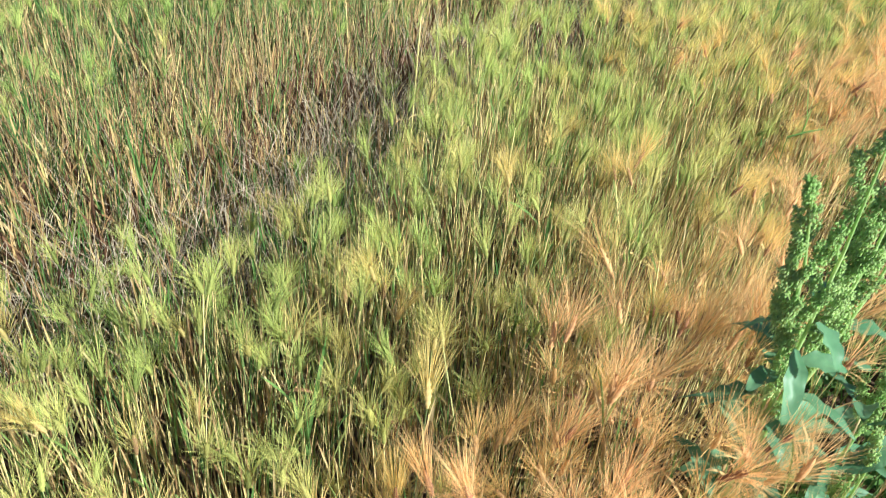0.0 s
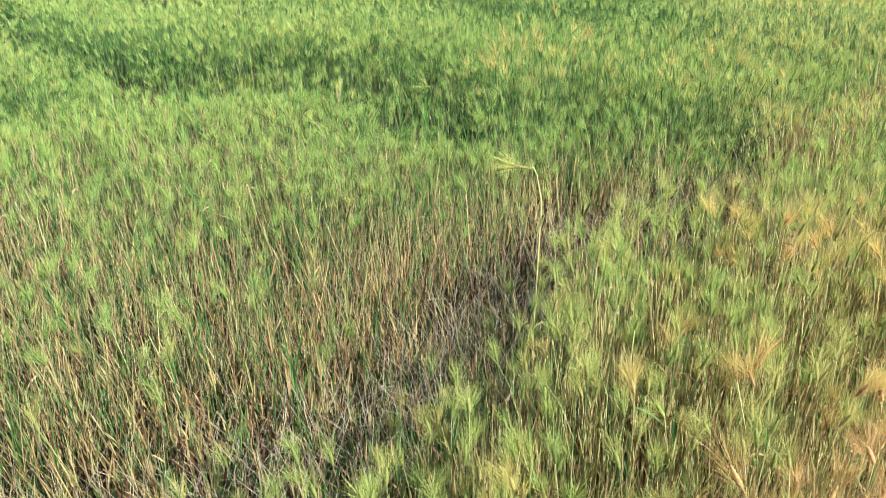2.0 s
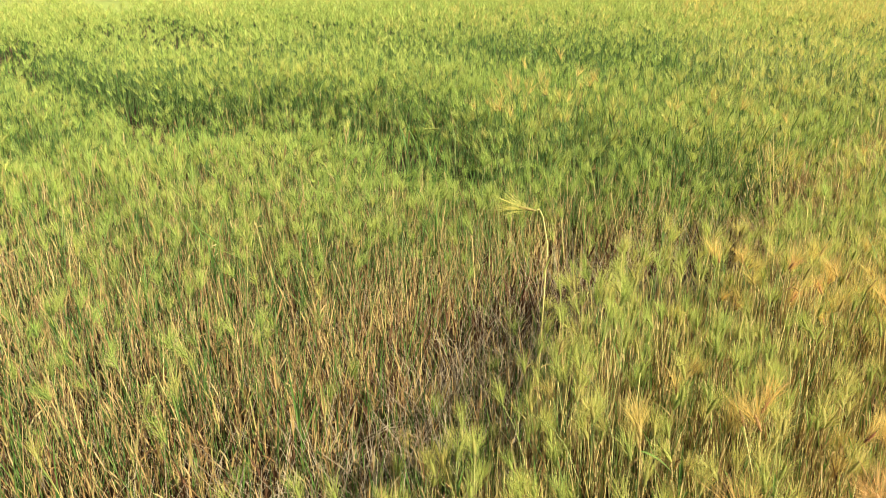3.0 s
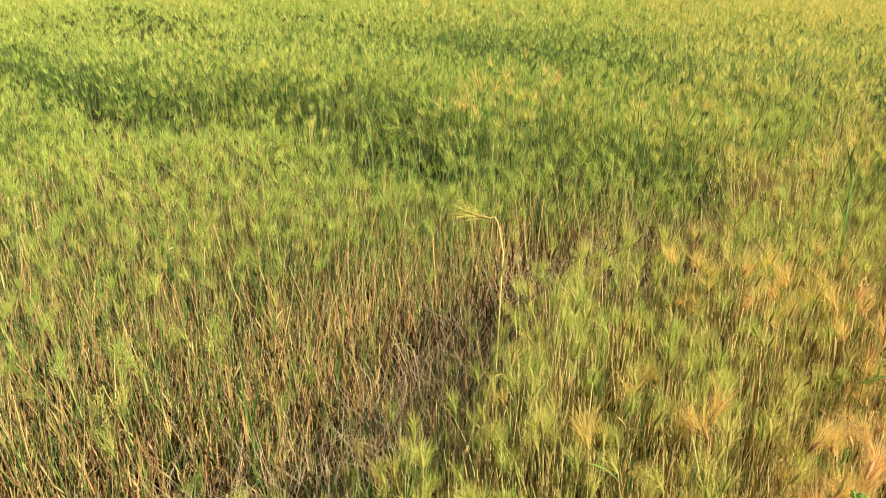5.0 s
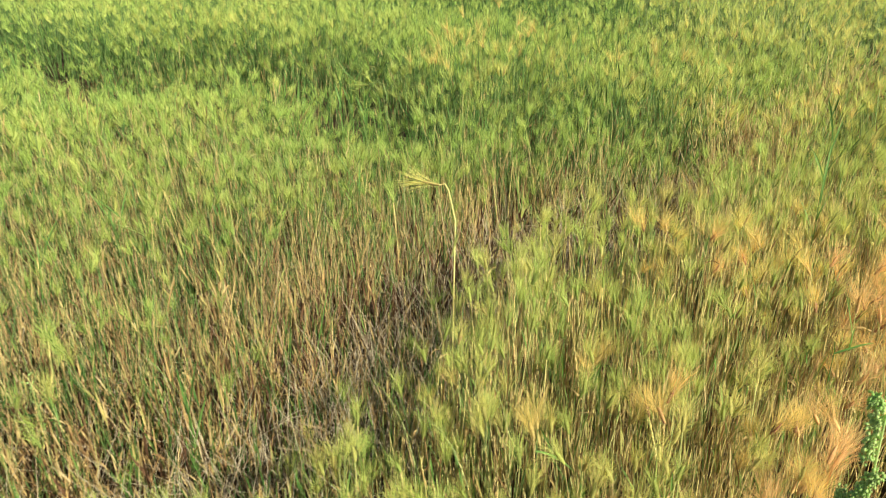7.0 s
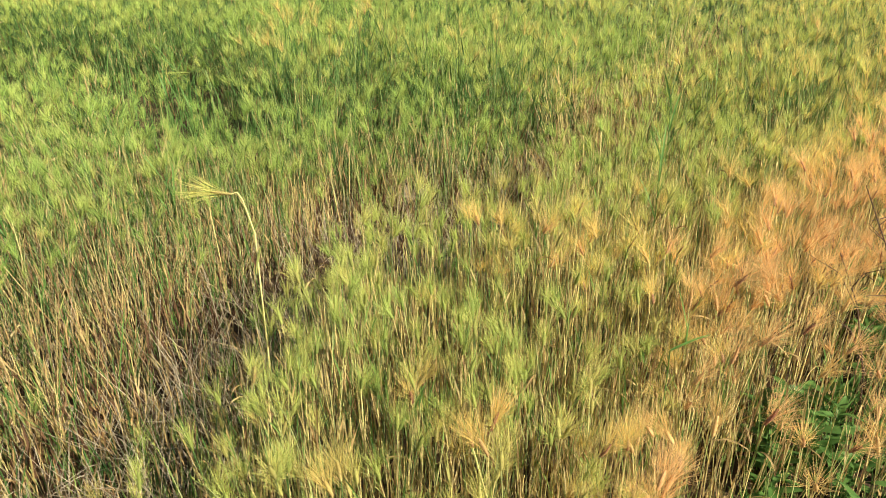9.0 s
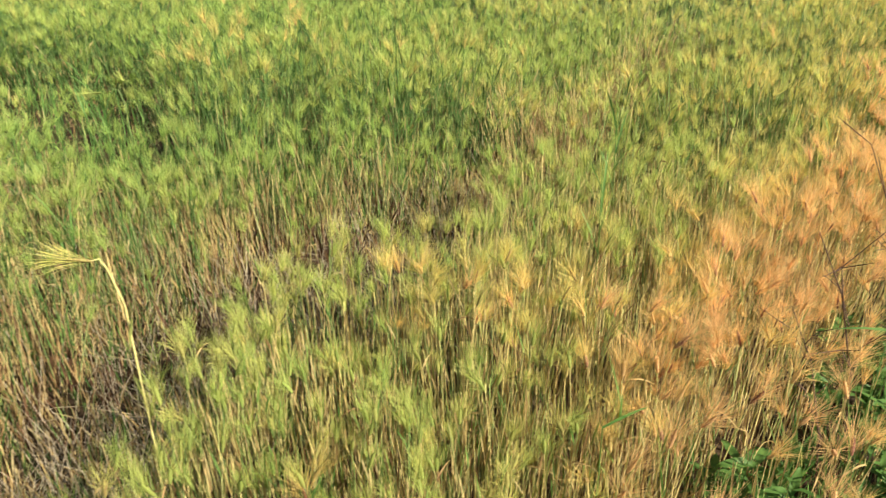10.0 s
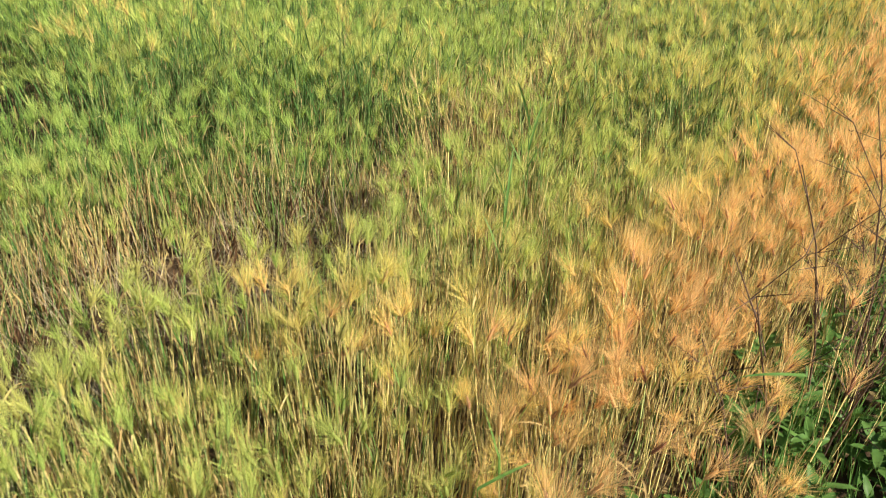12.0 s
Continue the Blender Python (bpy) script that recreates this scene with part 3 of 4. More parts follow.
def stand(name, label, lod, per_m2, box, d0, d1, a0, a1, size=1.0, own=None):
    x, y = spots(rng, *box, per_m2)
    keep = ring(x, y, d0, d1, a0, a1)
    x, y = x[keep], y[keep]
    h, dense, ripe, dry, ears, inside, thin = plan(x, y)
    keep = inside & (rng.uniform(0, 1, len(x)) < dense)
    x, y, h, ripe, dry, ears, thin = (v[keep] for v in (x, y, h, ripe, dry, ears, thin))
    n = len(x)
    ripe = np.clip(ripe + rng.normal(0, 1, n) * (0.09 - 0.07 * step(4, 8, y)), 0, 1)
    has = rng.uniform(0, 1, n) < np.minimum(ears * (0.64 + 0.14 * step(0.6, 0.9, ripe) + 0.3 * step(3.4, 4.6, y) + 0.14 * thin * step(1.5, 2.4, y) + 0.25 * thin * step(2.4, 3.2, y)), 1)
    kind = np.where(has, np.where(ripe > 0.6, 10, 0) + rng.randint(0, 10, n), 20 + rng.randint(0, 6, n))
    calm = step(3.6, 6, y)
    h = h * (1 + rng.normal(0, 0.08, n) * (1 - 0.6 * calm)) - np.where(rng.uniform(0, 1, n) < 0.45, rng.uniform(0, 0.17, n), 0) * (1 - calm) + np.where(has, 0.0, rng.uniform(-0.16, 0.0, n) + 0.12 * thin)
    h = np.clip(h, 0.12, 1)
    dry = np.clip(mixed(dry, thin, y) + rng.normal(0, 0.2 - 0.1 * calm, n), 0, 1)
    if own is not None:
        pick = has & own(x, y)
        pick &= np.cumsum(pick) <= 290
        OWN.extend(zip(x[pick], y[pick], h[pick], ripe[pick], dry[pick]))
        x, y, h, ripe, dry, kind, thin = (v[~pick] for v in (x, y, h, ripe, dry, kind, thin))
        n = len(x)
    ob = sow(name, LODS[lod], kind, x, y, np.zeros(n) - 0.01, h, np.full(n, size), ripe, dry, rng, 0.045 + 0.09 * thin, outward=1.4)
    return tagged(ob, label, "barley", kind="stuff")


def near_edge(x, y):
    """The strip of the stand along the field edge that the walk passes nearest."""
    return (side_of(x, y, EDGE) < 0.42) & (y > 0.45) & (y < 2.7)


stand("barley_stand", "bearded barley, green turning orange, near the field edge", 0, 300, (-2.2, 2.9, -0.3, 2.9), 0.0, 2.3, -180, 180, own=near_edge)
stand("barley_stand", "half-ripe bearded barley with straw-coloured stems", 1, 350, (-5, 5, -0.5, 5), 2.3, 4.4, -62, 56)
stand("barley_stand", "green and yellow bearded barley further into the field", 2, 330, (-9, 8, -0.5, 9), 4.4, 8.0, -56, 46)
stand("barley_stand", "distant yellow-green barley of the open field", 3, 190, (-14, 10, 2, 14), 8.0, 13.0, -53, 42)
stand("barley_stand", "pale green barley far across the open field", 4, 60, (-28, 18, 5, 28), 13.0, 28.0, -52, 38)
stand("barley_stand", "half-ripe bearded barley at the near end of the field", 3, 70, (-6, 0.5, -4, 4), 0.9, 5.0, -181, -62)


def leaf_mass(rng):
    """Broad dark leaves of the stand, as they fill it below the beards far off."""
    sh = Shape()
    for k in range(4):
        q = rng.uniform(0, 6.28)
        blade(sh, rng, (rng.uniform(-0.07, 0.07), rng.uniform(-0.07, 0.07), 0.04), (math.cos(q), math.sin(q), 0), rng.uniform(3, 7), rng.uniform(0.36, 0.46), 0.020, M_LEAF, 2, 0.3, 0.4, 0.3, 2.5)
    return sh.arrays()


def undergrowth(lod, per_m2, box, d0, d1, a0, a1):
    """The earless shoots below the ears."""
    shapes = [leaf_mass(prng) for _ in range(20)] if lod > 2 else [tiller(prng, lod) for _ in range(10)] + [tiller(prng, lod, True) for _ in range(10)]
    x, y = spots(rng, *box, per_m2)
    keep = ring(x, y, d0, d1, a0, a1)
    x, y = x[keep], y[keep]
    h, dense, ripe, dry, ears, inside, thin = plan(x, y)
    s = side_of(x, y, VALLEY)
    dense = dense + 0.6 * ((s > 0) & (s < 0.6) & (y < 2.8))         # short shoots in the bare strip
    keep = inside & (rng.uniform(0, 1, len(x)) < dense * (0.7 + 0.3 * step(0.05, 0.4, side_of(x, y, EDGE))))
    x, y, h, ripe, dry, thin = (v[keep] for v in (x, y, h, ripe, dry, thin))
    n = len(x)
    kind = rng.randint(0, 10, n) + np.where(rng.uniform(0, 1, n) < thin, 10, 0)
    tall = h * rng.uniform(0.4, 0.9, n) * (1 + 0.18 * thin) * (1 - 0.25 * step(6, 9, y))
    dry = np.clip(mixed(dry + 0.08, thin, y) + rng.normal(0, 0.2, n), 0, 1)
    ob = sow("barley_shoots", shapes, kind, x, y, np.zeros(n) - 0.01, tall, np.full(n, 1.0), ripe, dry, rng, 0.045 + 0.10 * thin)
    return tagged(ob, "upright straw and green barley shoots below the ears", "barley", kind="stuff")


undergrowth(0, 1250, (-2.2, 2.9, -0.1, 2.9), 0.0, 2.3, -62, 90)
undergrowth(1, 900, (-5, 5, -0.5, 5), 2.3, 4.4, -60, 54)
undergrowth(2, 300, (-9, 8, -0.5, 9), 4.4, 8.0, -56, 46)
undergrowth(2, 60, (-6, 0.5, -4, 4), 0.9, 5.0, -181, -62)
undergrowth(3, 14, (-28, 18, 2, 28), 8.0, 28.0, -53, 40)


def make_far_field():
    """The top of the stand beyond the plants that can be told apart, out to the horizon."""
    m = Nodes("far_barley", 0.8)
    c = m.ramp(m.noise(0.9, 6, (0.3, 1, 1)), [(0.3, (0.14, 0.22, 0.06)), (0.7, (0.42, 0.45, 0.13))])
    mat = m.done(m.vary(c, m.noise(7, 4), 0.6))
    radii = [27 * 1.012 ** i for i in range(110)] + [105 * 1.2 ** i for i in range(8)]
    verts, faces, cols = [], [], 150
    for i, r in enumerate(radii):
        for j in range(cols):
            q = radians(-70 + 130 * j / (cols - 1))
            x, y = 0.3 + r * math.sin(q), -1.0 + r * math.cos(q)
            verts.append((x, y, 0.5 + 0.16 * noise.noise((x * 0.7, y * 1.6, 3.0)) + 0.08 * noise.noise((x * 2.6, y * 2.6, 1.0)) - (0.45 if i == 0 else 0)))
    for i in range(len(radii) - 1):
        for j in range(cols - 1):
            o = i * cols + j
            faces += [(o, o + 1, o + cols + 1), (o, o + cols + 1, o + cols)]
    me = mesh_of("barley_field", np.array(verts), np.array(faces), np.zeros(len(faces), int), [mat])
    return tagged(new("barley_field", me), "pale green barley field running to the horizon", "barley", kind="stuff")


make_far_field()


# ---- things made of parts ----
def whole(name, x, y, z=0.0, turn=0.0):
    ob = new(name)
    ob.empty_display_size = 0.05
    ob.matrix_world = pose(x, y, z, 0, 0, turn)
    return ob


def part(name, sh, slots, parent, label="", marks=None):
    """Links a shape as one mesh under a thing or a part."""
    V, W, F, M = sh.arrays()
    me = mesh_of(name, V, F, np.zeros(len(F), int) if len(slots) == 1 else M, slots, {k: np.full(len(V), v) for k, v in (marks or {}).items()})
    if name == "leaf":
        me.polygons.foreach_set("use_smooth", np.ones(len(F), bool))
    ob = new(name, me)
    ob.parent = parent
    return tagged(ob, label) if label else ob


def only(sh, mat):
    """The faces of a shape that have one material."""
    out = Shape()
    out.v, out.w = sh.v, sh.w
    out.f = [f for f, m in zip(sh.f, sh.m) if m == mat]
    used = sorted({i for f in out.f for i in f})
    at = {i: k for k, i in enumerate(used)}
    out.v, out.w = [sh.v[i] for i in used], [sh.w[i] for i in used]
    out.f = [tuple(at[i] for i in f) for f in out.f]
    out.m = [mat] * len(out.f)
    return out


def make_barley_stalk(rng, ripe, dry):
    thing = whole("barley_stalk", 0, 0)
    stem, head, blades = stalk_parts(rng, 0, True, ripe > 0.6)
    marks = {"ripe": ripe, "dry": dry, "tone": rng.random()}
    part("stem", stem, [STEM], thing, marks=marks)
    grain = part("ear", only(head, M_EAR), [EAR], thing, marks=marks)
    tagged(part("beard", only(head, M_AWN), [AWN], grain, "stiff bristly awns", marks=marks), kind="stuff")
    for sh in blades:
        part("leaf", sh, [FIELD_MATS[sh.m[0]]], thing, marks=marks)
    words = ("green unripe bearded barley stalk with upright ear", "yellowing bearded barley stalk with bristly ear", "ripe orange bearded barley stalk with dry awns")
    return tagged(thing, words[0 if ripe < 0.4 else 1 if ripe < 0.68 else 2], "barley stalk", "barley stalks along the field edge")


KINDS = [(r, d) for r in (0.3, 0.5, 0.7, 0.85, 1.0) for d in (0.35, 0.5, 0.65)]
first = {}
for n, (x, y, h, ripe, dry) in enumerate(OWN):
    k = min(range(len(KINDS)), key=lambda i: abs(KINDS[i][0] - ripe) + 0.4 * abs(KINDS[i][1] - dry)) * 2 + n % 2
    m = pose(x, y, -0.01, prng.gauss(0, 5), prng.gauss(0, 5), prng.uniform(0, 360)) @ Matrix.Diagonal((1, 1, h / H0, 1))
    if k not in first:
        first[k] = make_barley_stalk(prng, *KINDS[k // 2])
        first[k].matrix_basis = m
    else:
        copy_thing(first[k], Matrix.Identity(4)).matrix_basis = m


# ---- the tall pale stalk that bends over at the bare strip ----
def make_nodding_stalk(x, y, top, way, reach, ripe, dry, awns, label):
    thing = whole("nodding_barley_stalk", x, y)
    way = Vector(way).normalized()
    pts = [Vector((0, 0, 0)), Vector((0, 0, top * 0.45)) - way * 0.01, Vector((0, 0, top * 0.85)) - way * 0.02, Vector((0, 0, top * 0.97)) + way * 0.0,
           Vector((0, 0, top)) + way * reach * 0.4, Vector((0, 0, top * 0.995)) + way * reach]
    stem, head = Shape(), Shape()
    tube(stem, pts, [0.0028, 0.0027, 0.0025, 0.0021, 0.0018, 0.0016], 5, M_STEM)
    marks = {"ripe": ripe, "dry": dry, "tone": 0.9}
    part("stem", stem, [STEM], thing, marks=marks)
    ear(head, prng, pts[-1], way + Vector((0, 0, 0.22)), 0.055, 0, awns, 0.5, awn_len=0.12, thick=1.3)
    grain = part("ear", only(head, M_EAR), [EAR], thing, marks=marks)
    tagged(part("beard", only(head, M_AWN), [AWN], grain, "long spreading pale awns", marks=marks), kind="stuff")
    for z, ln, q in ((0.40, 0.11, 0.4), (0.70, 0.10, -0.3), (0.52, 0.07, 2.6)):
        sh = Shape()
        blade(sh, prng, Vector((0, 0, top * z)) - way * 0.01, (math.cos(q), math.sin(q), 0), 2.4, ln, 0.012, M_LEAF, 5, 0.6, 0.5, 0.35, 1.5)
        part("leaf", sh, [LEAF], thing, marks={"dry": 0.62, "ripe": ripe, "tone": 0.8})
    return tagged(thing, label, "barley stalk")


make_nodding_stalk(-0.27, 2.10, 0.87, (-0.95, -0.15, 0), 0.03, 0.5, 0.47, 64, "tall pale barley stalk bent over above the sparse strip")
make_nodding_stalk(-1.10, 4.30, 0.68, (-0.9, 0.1, -0.3), 0.10, 0.30, 0.15, 40, "green barley stalk arching over beside dark grass")


# ---- grasses ----
def make_grass_plant(name, x, y, tall, blades, width, label, mat, spread=1.0, droop=0.7):
    thing = whole(name, x, y)
    stem = Shape()
    tube(stem, [Vector((0, 0, 0)), Vector((0.01, 0, tall * 0.5)), Vector((0.0, 0.015, tall * 0.9))], [0.0028, 0.0024, 0.0012], 5, M_GRASS)
    part("culm", stem, [mat], thing)
    for k in range(blades):
        z, q = tall * (0.35 + 0.5 * k / blades), k * 2.5 + prng.uniform(-0.4, 0.4)
        sh = Shape()
        blade(sh, prng, Vector((0.008, 0.004, z)), (math.cos(q) * spread, math.sin(q) * spread, 0), prng.uniform(0.7, 1.6), prng.uniform(0.16, 0.26), width, M_GRASS, 7, droop * prng.uniform(0.6, 1.5), 0.5, 0.2, 1.0)
        part("leaf_blade", sh, [mat], thing)
    return tagged(thing, label, "grass")


for x, y, tall in ((1.12, 3.02, 0.80), (1.30, 3.62, 0.82), (0.20, 1.42, 0.42)):
    make_grass_plant("wild_grass", x, y, tall, 5, 0.013, "tall green wild grass standing among ripening barley", GRASS)
for x, y, tall in ((-1.58, 8.5, 0.98), (-1.2, 8.1, 0.90), (-0.9, 8.35, 0.95), (-0.6, 8.2, 0.88), (-0.35, 8.7, 0.96), (0.45, 8.5, 0.95), (1.2, 9.4, 0.98), (-2.2, 8.9, 0.92), (-1.85, 8.2, 0.85), (-1.3, 4.5, 0.78), (-1.45, 4.7, 0.80), (-1.6, 4.9, 0.76)):
    make_grass_plant("wild_grass", x, y, tall, 6, 0.014, "tall dark green wild grass rising over the far barley", GRASS, 0.8, 1.1)
for x, y, tall in ((-1.9, 2.60, 0.50), (-1.55, 2.9, 0.60), (-2.0, 2.2, 0.52), (-1.0, 1.55, 0.42), (-0.26, 0.69, 0.42), (-0.95, 3.2, 0.5), (-1.25, 4.35, 0.62)):
    make_grass_plant("wild_grass", x, y, tall, 5, 0.012, "bright green grass in the sparse barley", GRASS, 0.7, 0.5)


def make_stray_leaf(x, y, z, q, length, width, mat, label, dry=0.3):
    """A single broad blade that lies across the stems."""
    thing = whole("grass_leaf", x, y, 0)
    sh, stem = Shape(), Shape()
    tube(stem, [Vector((0, 0, 0)), Vector((0.004, 0, z * 0.6)), Vector((0, 0, z))], [0.002, 0.0018, 0.0015], 4, M_GRASS)
    part("stem", stem, [mat], thing, marks={"dry": dry, "tone": 0.6})
    blade(sh, prng, (0, 0, z), (math.cos(q), math.sin(q), 0), 0.12, length, width, M_GRASS, 7, 0.25, 0.5, 0.15, 0.6)
    part("leaf_blade", sh, [mat], thing, marks={"dry": dry, "tone": 0.6})
    return tagged(thing, label, "leaf")


make_stray_leaf(-1.80, 2.54, 0.45, 2.6, 0.26, 0.012, LEAF, "pale green blade lying across sparse stems", 0.35)
make_stray_leaf(-1.62, 2.42, 0.44, 2.9, 0.22, 0.007, LEAF, "thin pale blade lying across sparse stems", 0.5)
make_stray_leaf(1.60, 1.99, 0.70, 3.3, 0.16, 0.018, GRASS, "broad blue-green blade across ripe barley")
make_stray_leaf(0.93, 1.95, 0.45, 0.4, 0.14, 0.013, GRASS, "broad blue-green blade across ripe barley")


def make_ryegrass(points, label):
    """A ryegrass spike: a thin arched stalk with flat spikelets on both sides."""
    base, tip = Vector(points[0]), Vector(points[1])
    thing = whole("ryegrass_spike", base.x, base.y)
    rise = Vector((0, 0, base.z))
    to = Vector((tip.x - base.x, tip.y - base.y, tip.z))
    pts = [Vector((0, 0, 0)), rise * 0.6, rise * 0.95 + (to - rise) * 0.02] + [rise + (to - rise) * u + Vector((0, 0, 0.05 * math.sin(u * 3.1))) for u in (0.25, 0.5, 0.75, 1.0)]
    sh = Shape()
    tube(sh, pts, [0.0015, 0.0014, 0.0013, 0.0011, 0.001, 0.0009, 0.0006], 4, M_STEM)
    part("stem", sh, [STEM], thing, marks={"dry": 0.33, "tone": 0.7})
    d, a, b = frame_of(to - rise)
    for i in range(14):
        u = 0.08 + 0.9 * i / 13
        p = rise + (to - rise) * u + Vector((0, 0, 0.05 * math.sin(u * 3.1)))
        k = Shape()
        kernel(k, p, d + Vector((0, 0, 0.75)) * (1 if i % 2 else -0.75) + b * 0.2, 0.016, 0.0022, M_EAR)
        part("spikelet", k, [EAR], thing, marks={"ripe": 0.35, "tone": 0.3})
    return tagged(thing, label, "grass")


for pts in (((-0.21, 1.30, 0.44), (-0.37, 1.50, 0.50)), ((0.02, 1.40, 0.47), (-0.12, 1.64, 0.53)), ((-0.06, 1.22, 0.46), (-0.22, 1.36, 0.52))):
    make_ryegrass(pts, "thin pale ryegrass spike arching over green barley")


# ---- verge plants beside the ripe edge ----
def broad_leaf(rng, length, width, wavy=0.1, segs=7):
    """A lance-shaped leaf along +x with a midrib, wavy margins and a bend."""
    sh = Shape()
    verts, faces = [], []
    across = (-1, -0.55, 0, 0.55, 1)
    for i in range(segs + 1):
        u = i / segs
        w = width * (math.sin(math.pi * min(1, u * 0.95 + 0.05)) ** 0.85) * (1.15 - 0.4 * u)
        for a in across:
            verts.append(Vector((length * u, a * w / 2, -0.35 * length * u * u + 0.22 * length * u + abs(a) * w * 0.16 + wavy * w * math.sin(u * 17 + a * 3) * abs(a))))
    for i in range(segs):
        for k in range(4):
            o = 5 * i + k
            faces += [(o, o + 1, o + 6), (o, o + 6, o + 5)]
    sh.put(verts, faces, 0, 1.0)
    return sh


def placed(sh, m):
    sh.v = [tuple(m @ Vector(v)) for v in sh.v]
    return sh


def make_dock(x, y, spikes, leaves, label):
    thing = whole("dock_plant", x, y)
    for foot, tip, fat in spikes:
        foot, tip = Vector(foot), Vector(tip)
        sh = Shape()
        pts = [foot + (tip - foot) * u + Vector((0.02 * math.sin(u * 3), 0.01 * math.sin(u * 5), 0)) for u in (0, 0.25, 0.5, 0.75, 1)]
        tube(sh, pts, [0.0048, 0.0044, 0.0036, 0.0024, 0.0012], 6, 0)
        stem = part("stem", sh, [SEED], thing)
        for j in range(13):                     # whorled side branches, dense with small winged seeds
            u = 0.40 + 0.58 * j / 12
            p = foot + (tip - foot) * u
            q = j * 2.4
            ln = 0.13 * (1.2 - u) * fat + 0.025
            d = Vector((math.cos(q) * 0.32, math.sin(q) * 0.32, 1)).normalized()
            cl = Shape()
            tube(cl, [p, p + d * ln * 0.5, p + d * ln], [0.0014, 0.0012, 0.0006], 3, 0)
            for i in range(int(ln * 3000)):
                r = prng.uniform(0.001, 0.014) * fat * (1.2 - 0.6 * u)
                a = prng.uniform(0, 6.28)
                c = p + d * ln * prng.uniform(0.05, 1.0) + Vector((math.cos(a) * r, math.sin(a) * r, prng.uniform(-0.004, 0.004)))
                kernel(cl, c, (math.cos(a), math.sin(a), prng.uniform(-0.8, 0.3)), prng.uniform(0.0048, 0.0068), 0.0025, 0)
            part("seed_spike", cl, [SEED], stem, "dense light green seed cluster")
    for z, q, ln, wd, pitch in leaves:
        sh = placed(broad_leaf(prng, ln, wd, 0.12), pose(0.02 * math.cos(q), 0.02 * math.sin(q), z, 0, 0, math.degrees(q)) @ pose(0, 0, 0, prng.uniform(-25, 25), -pitch, 0))
        part("leaf", sh, [DOCK], thing, "broad blue-green leaf")
    return tagged(thing, label, "weed")


make_dock(0.545, 0.675, [((0, 0, 0), (-0.025, -0.022, 1.175), 0.75), ((0.0, 0, 0.5), (-0.085, -0.028, 0.975), 0.55), ((0.01, 0, 0.45), (0.06, 0.04, 1.0), 0.75), ((0.01, 0, 0.4), (0.12, 0.08, 0.93), 0.7)],
          [(0.26 + 0.019 * k, k * 2.3 + 1.9, 0.105 + 0.025 * math.sin(k * 5), 0.038 + 0.008 * math.sin(k * 3), 20 - 1.5 * k + 22 * math.sin(k * 7)) for k in range(28)], "tall green dock weed with seed spikes beside ripe barley")
make_dock(0.80, 0.82, [((0, 0, 0), (0.04, 0.04, 0.86), 0.8)], [(0.16 + 0.03 * k, k * 2.3, 0.12 + 0.02 * math.sin(k), 0.045, 15 + 20 * math.sin(k * 4)) for k in range(16)], "green dock weed at the field edge")
make_dock(0.66, 0.60, [((0, 0, 0), (0.05, 0.02, 0.56), 0.6)], [(0.10 + 0.03 * k, k * 2.4 + 0.6, 0.12 + 0.02 * math.sin(k), 0.045, 15 + 20 * math.sin(k * 4)) for k in range(15)], "low leafy dock weed under ripe barley ears")


def make_weed(x, y, tall, count, size, turn, label):
    thing = whole("leafy_weed", x, y, 0, turn)
    sh = Shape()
    tube(sh, [Vector((0, 0, 0)), Vector((0.01, 0.01, tall * 0.5)), Vector((0.0, 0.02, tall))], [0.003, 0.0025, 0.0012], 5, 0)
    part("stem", sh, [WEED], thing)
    for k in range(count):
        u, q = 0.15 + 0.85 * k / count, k * 2.4
        lf = placed(broad_leaf(prng, size * prng.uniform(0.7, 1.15), size * 0.27, 0.1, 4), pose(0, 0, tall * u, 0, 0, math.degrees(q)) @ pose(0, 0, 0, prng.uniform(-25, 25), -prng.uniform(-5, 45), 0))
        part("leaf", lf, [WEED], thing)
    return tagged(thing, label, "weed", "leafy weeds along the verge")


weeds = [make_weed(0, 0, prng.uniform(0.16, 0.32), prng.randint(12, 17), prng.uniform(0.07, 0.12), 0, "low leafy green weed on the verge beside barley") for _ in range(5)]
done = set()
wx, wy = spots(rng, 0.5, 4.2, 0.4, 4.2, 48)
off = -side_of(wx, wy, EDGE)
for i in np.where((off > 0.02 + 0.08 * np.sin(wx * 9)) & (off < 0.85))[0]:
    k = prng.randrange(5)
    m = pose(wx[i], wy[i], -0.01, 0, 0, prng.uniform(0, 360)) @ Matrix.Diagonal((1, 1, prng.uniform(0.7, 1.25), 1))
    if k in done:
        copy_thing(weeds[k], Matrix.Identity(4)).matrix_basis = m
    else:
        weeds[k].matrix_basis = m
        done.add(k)


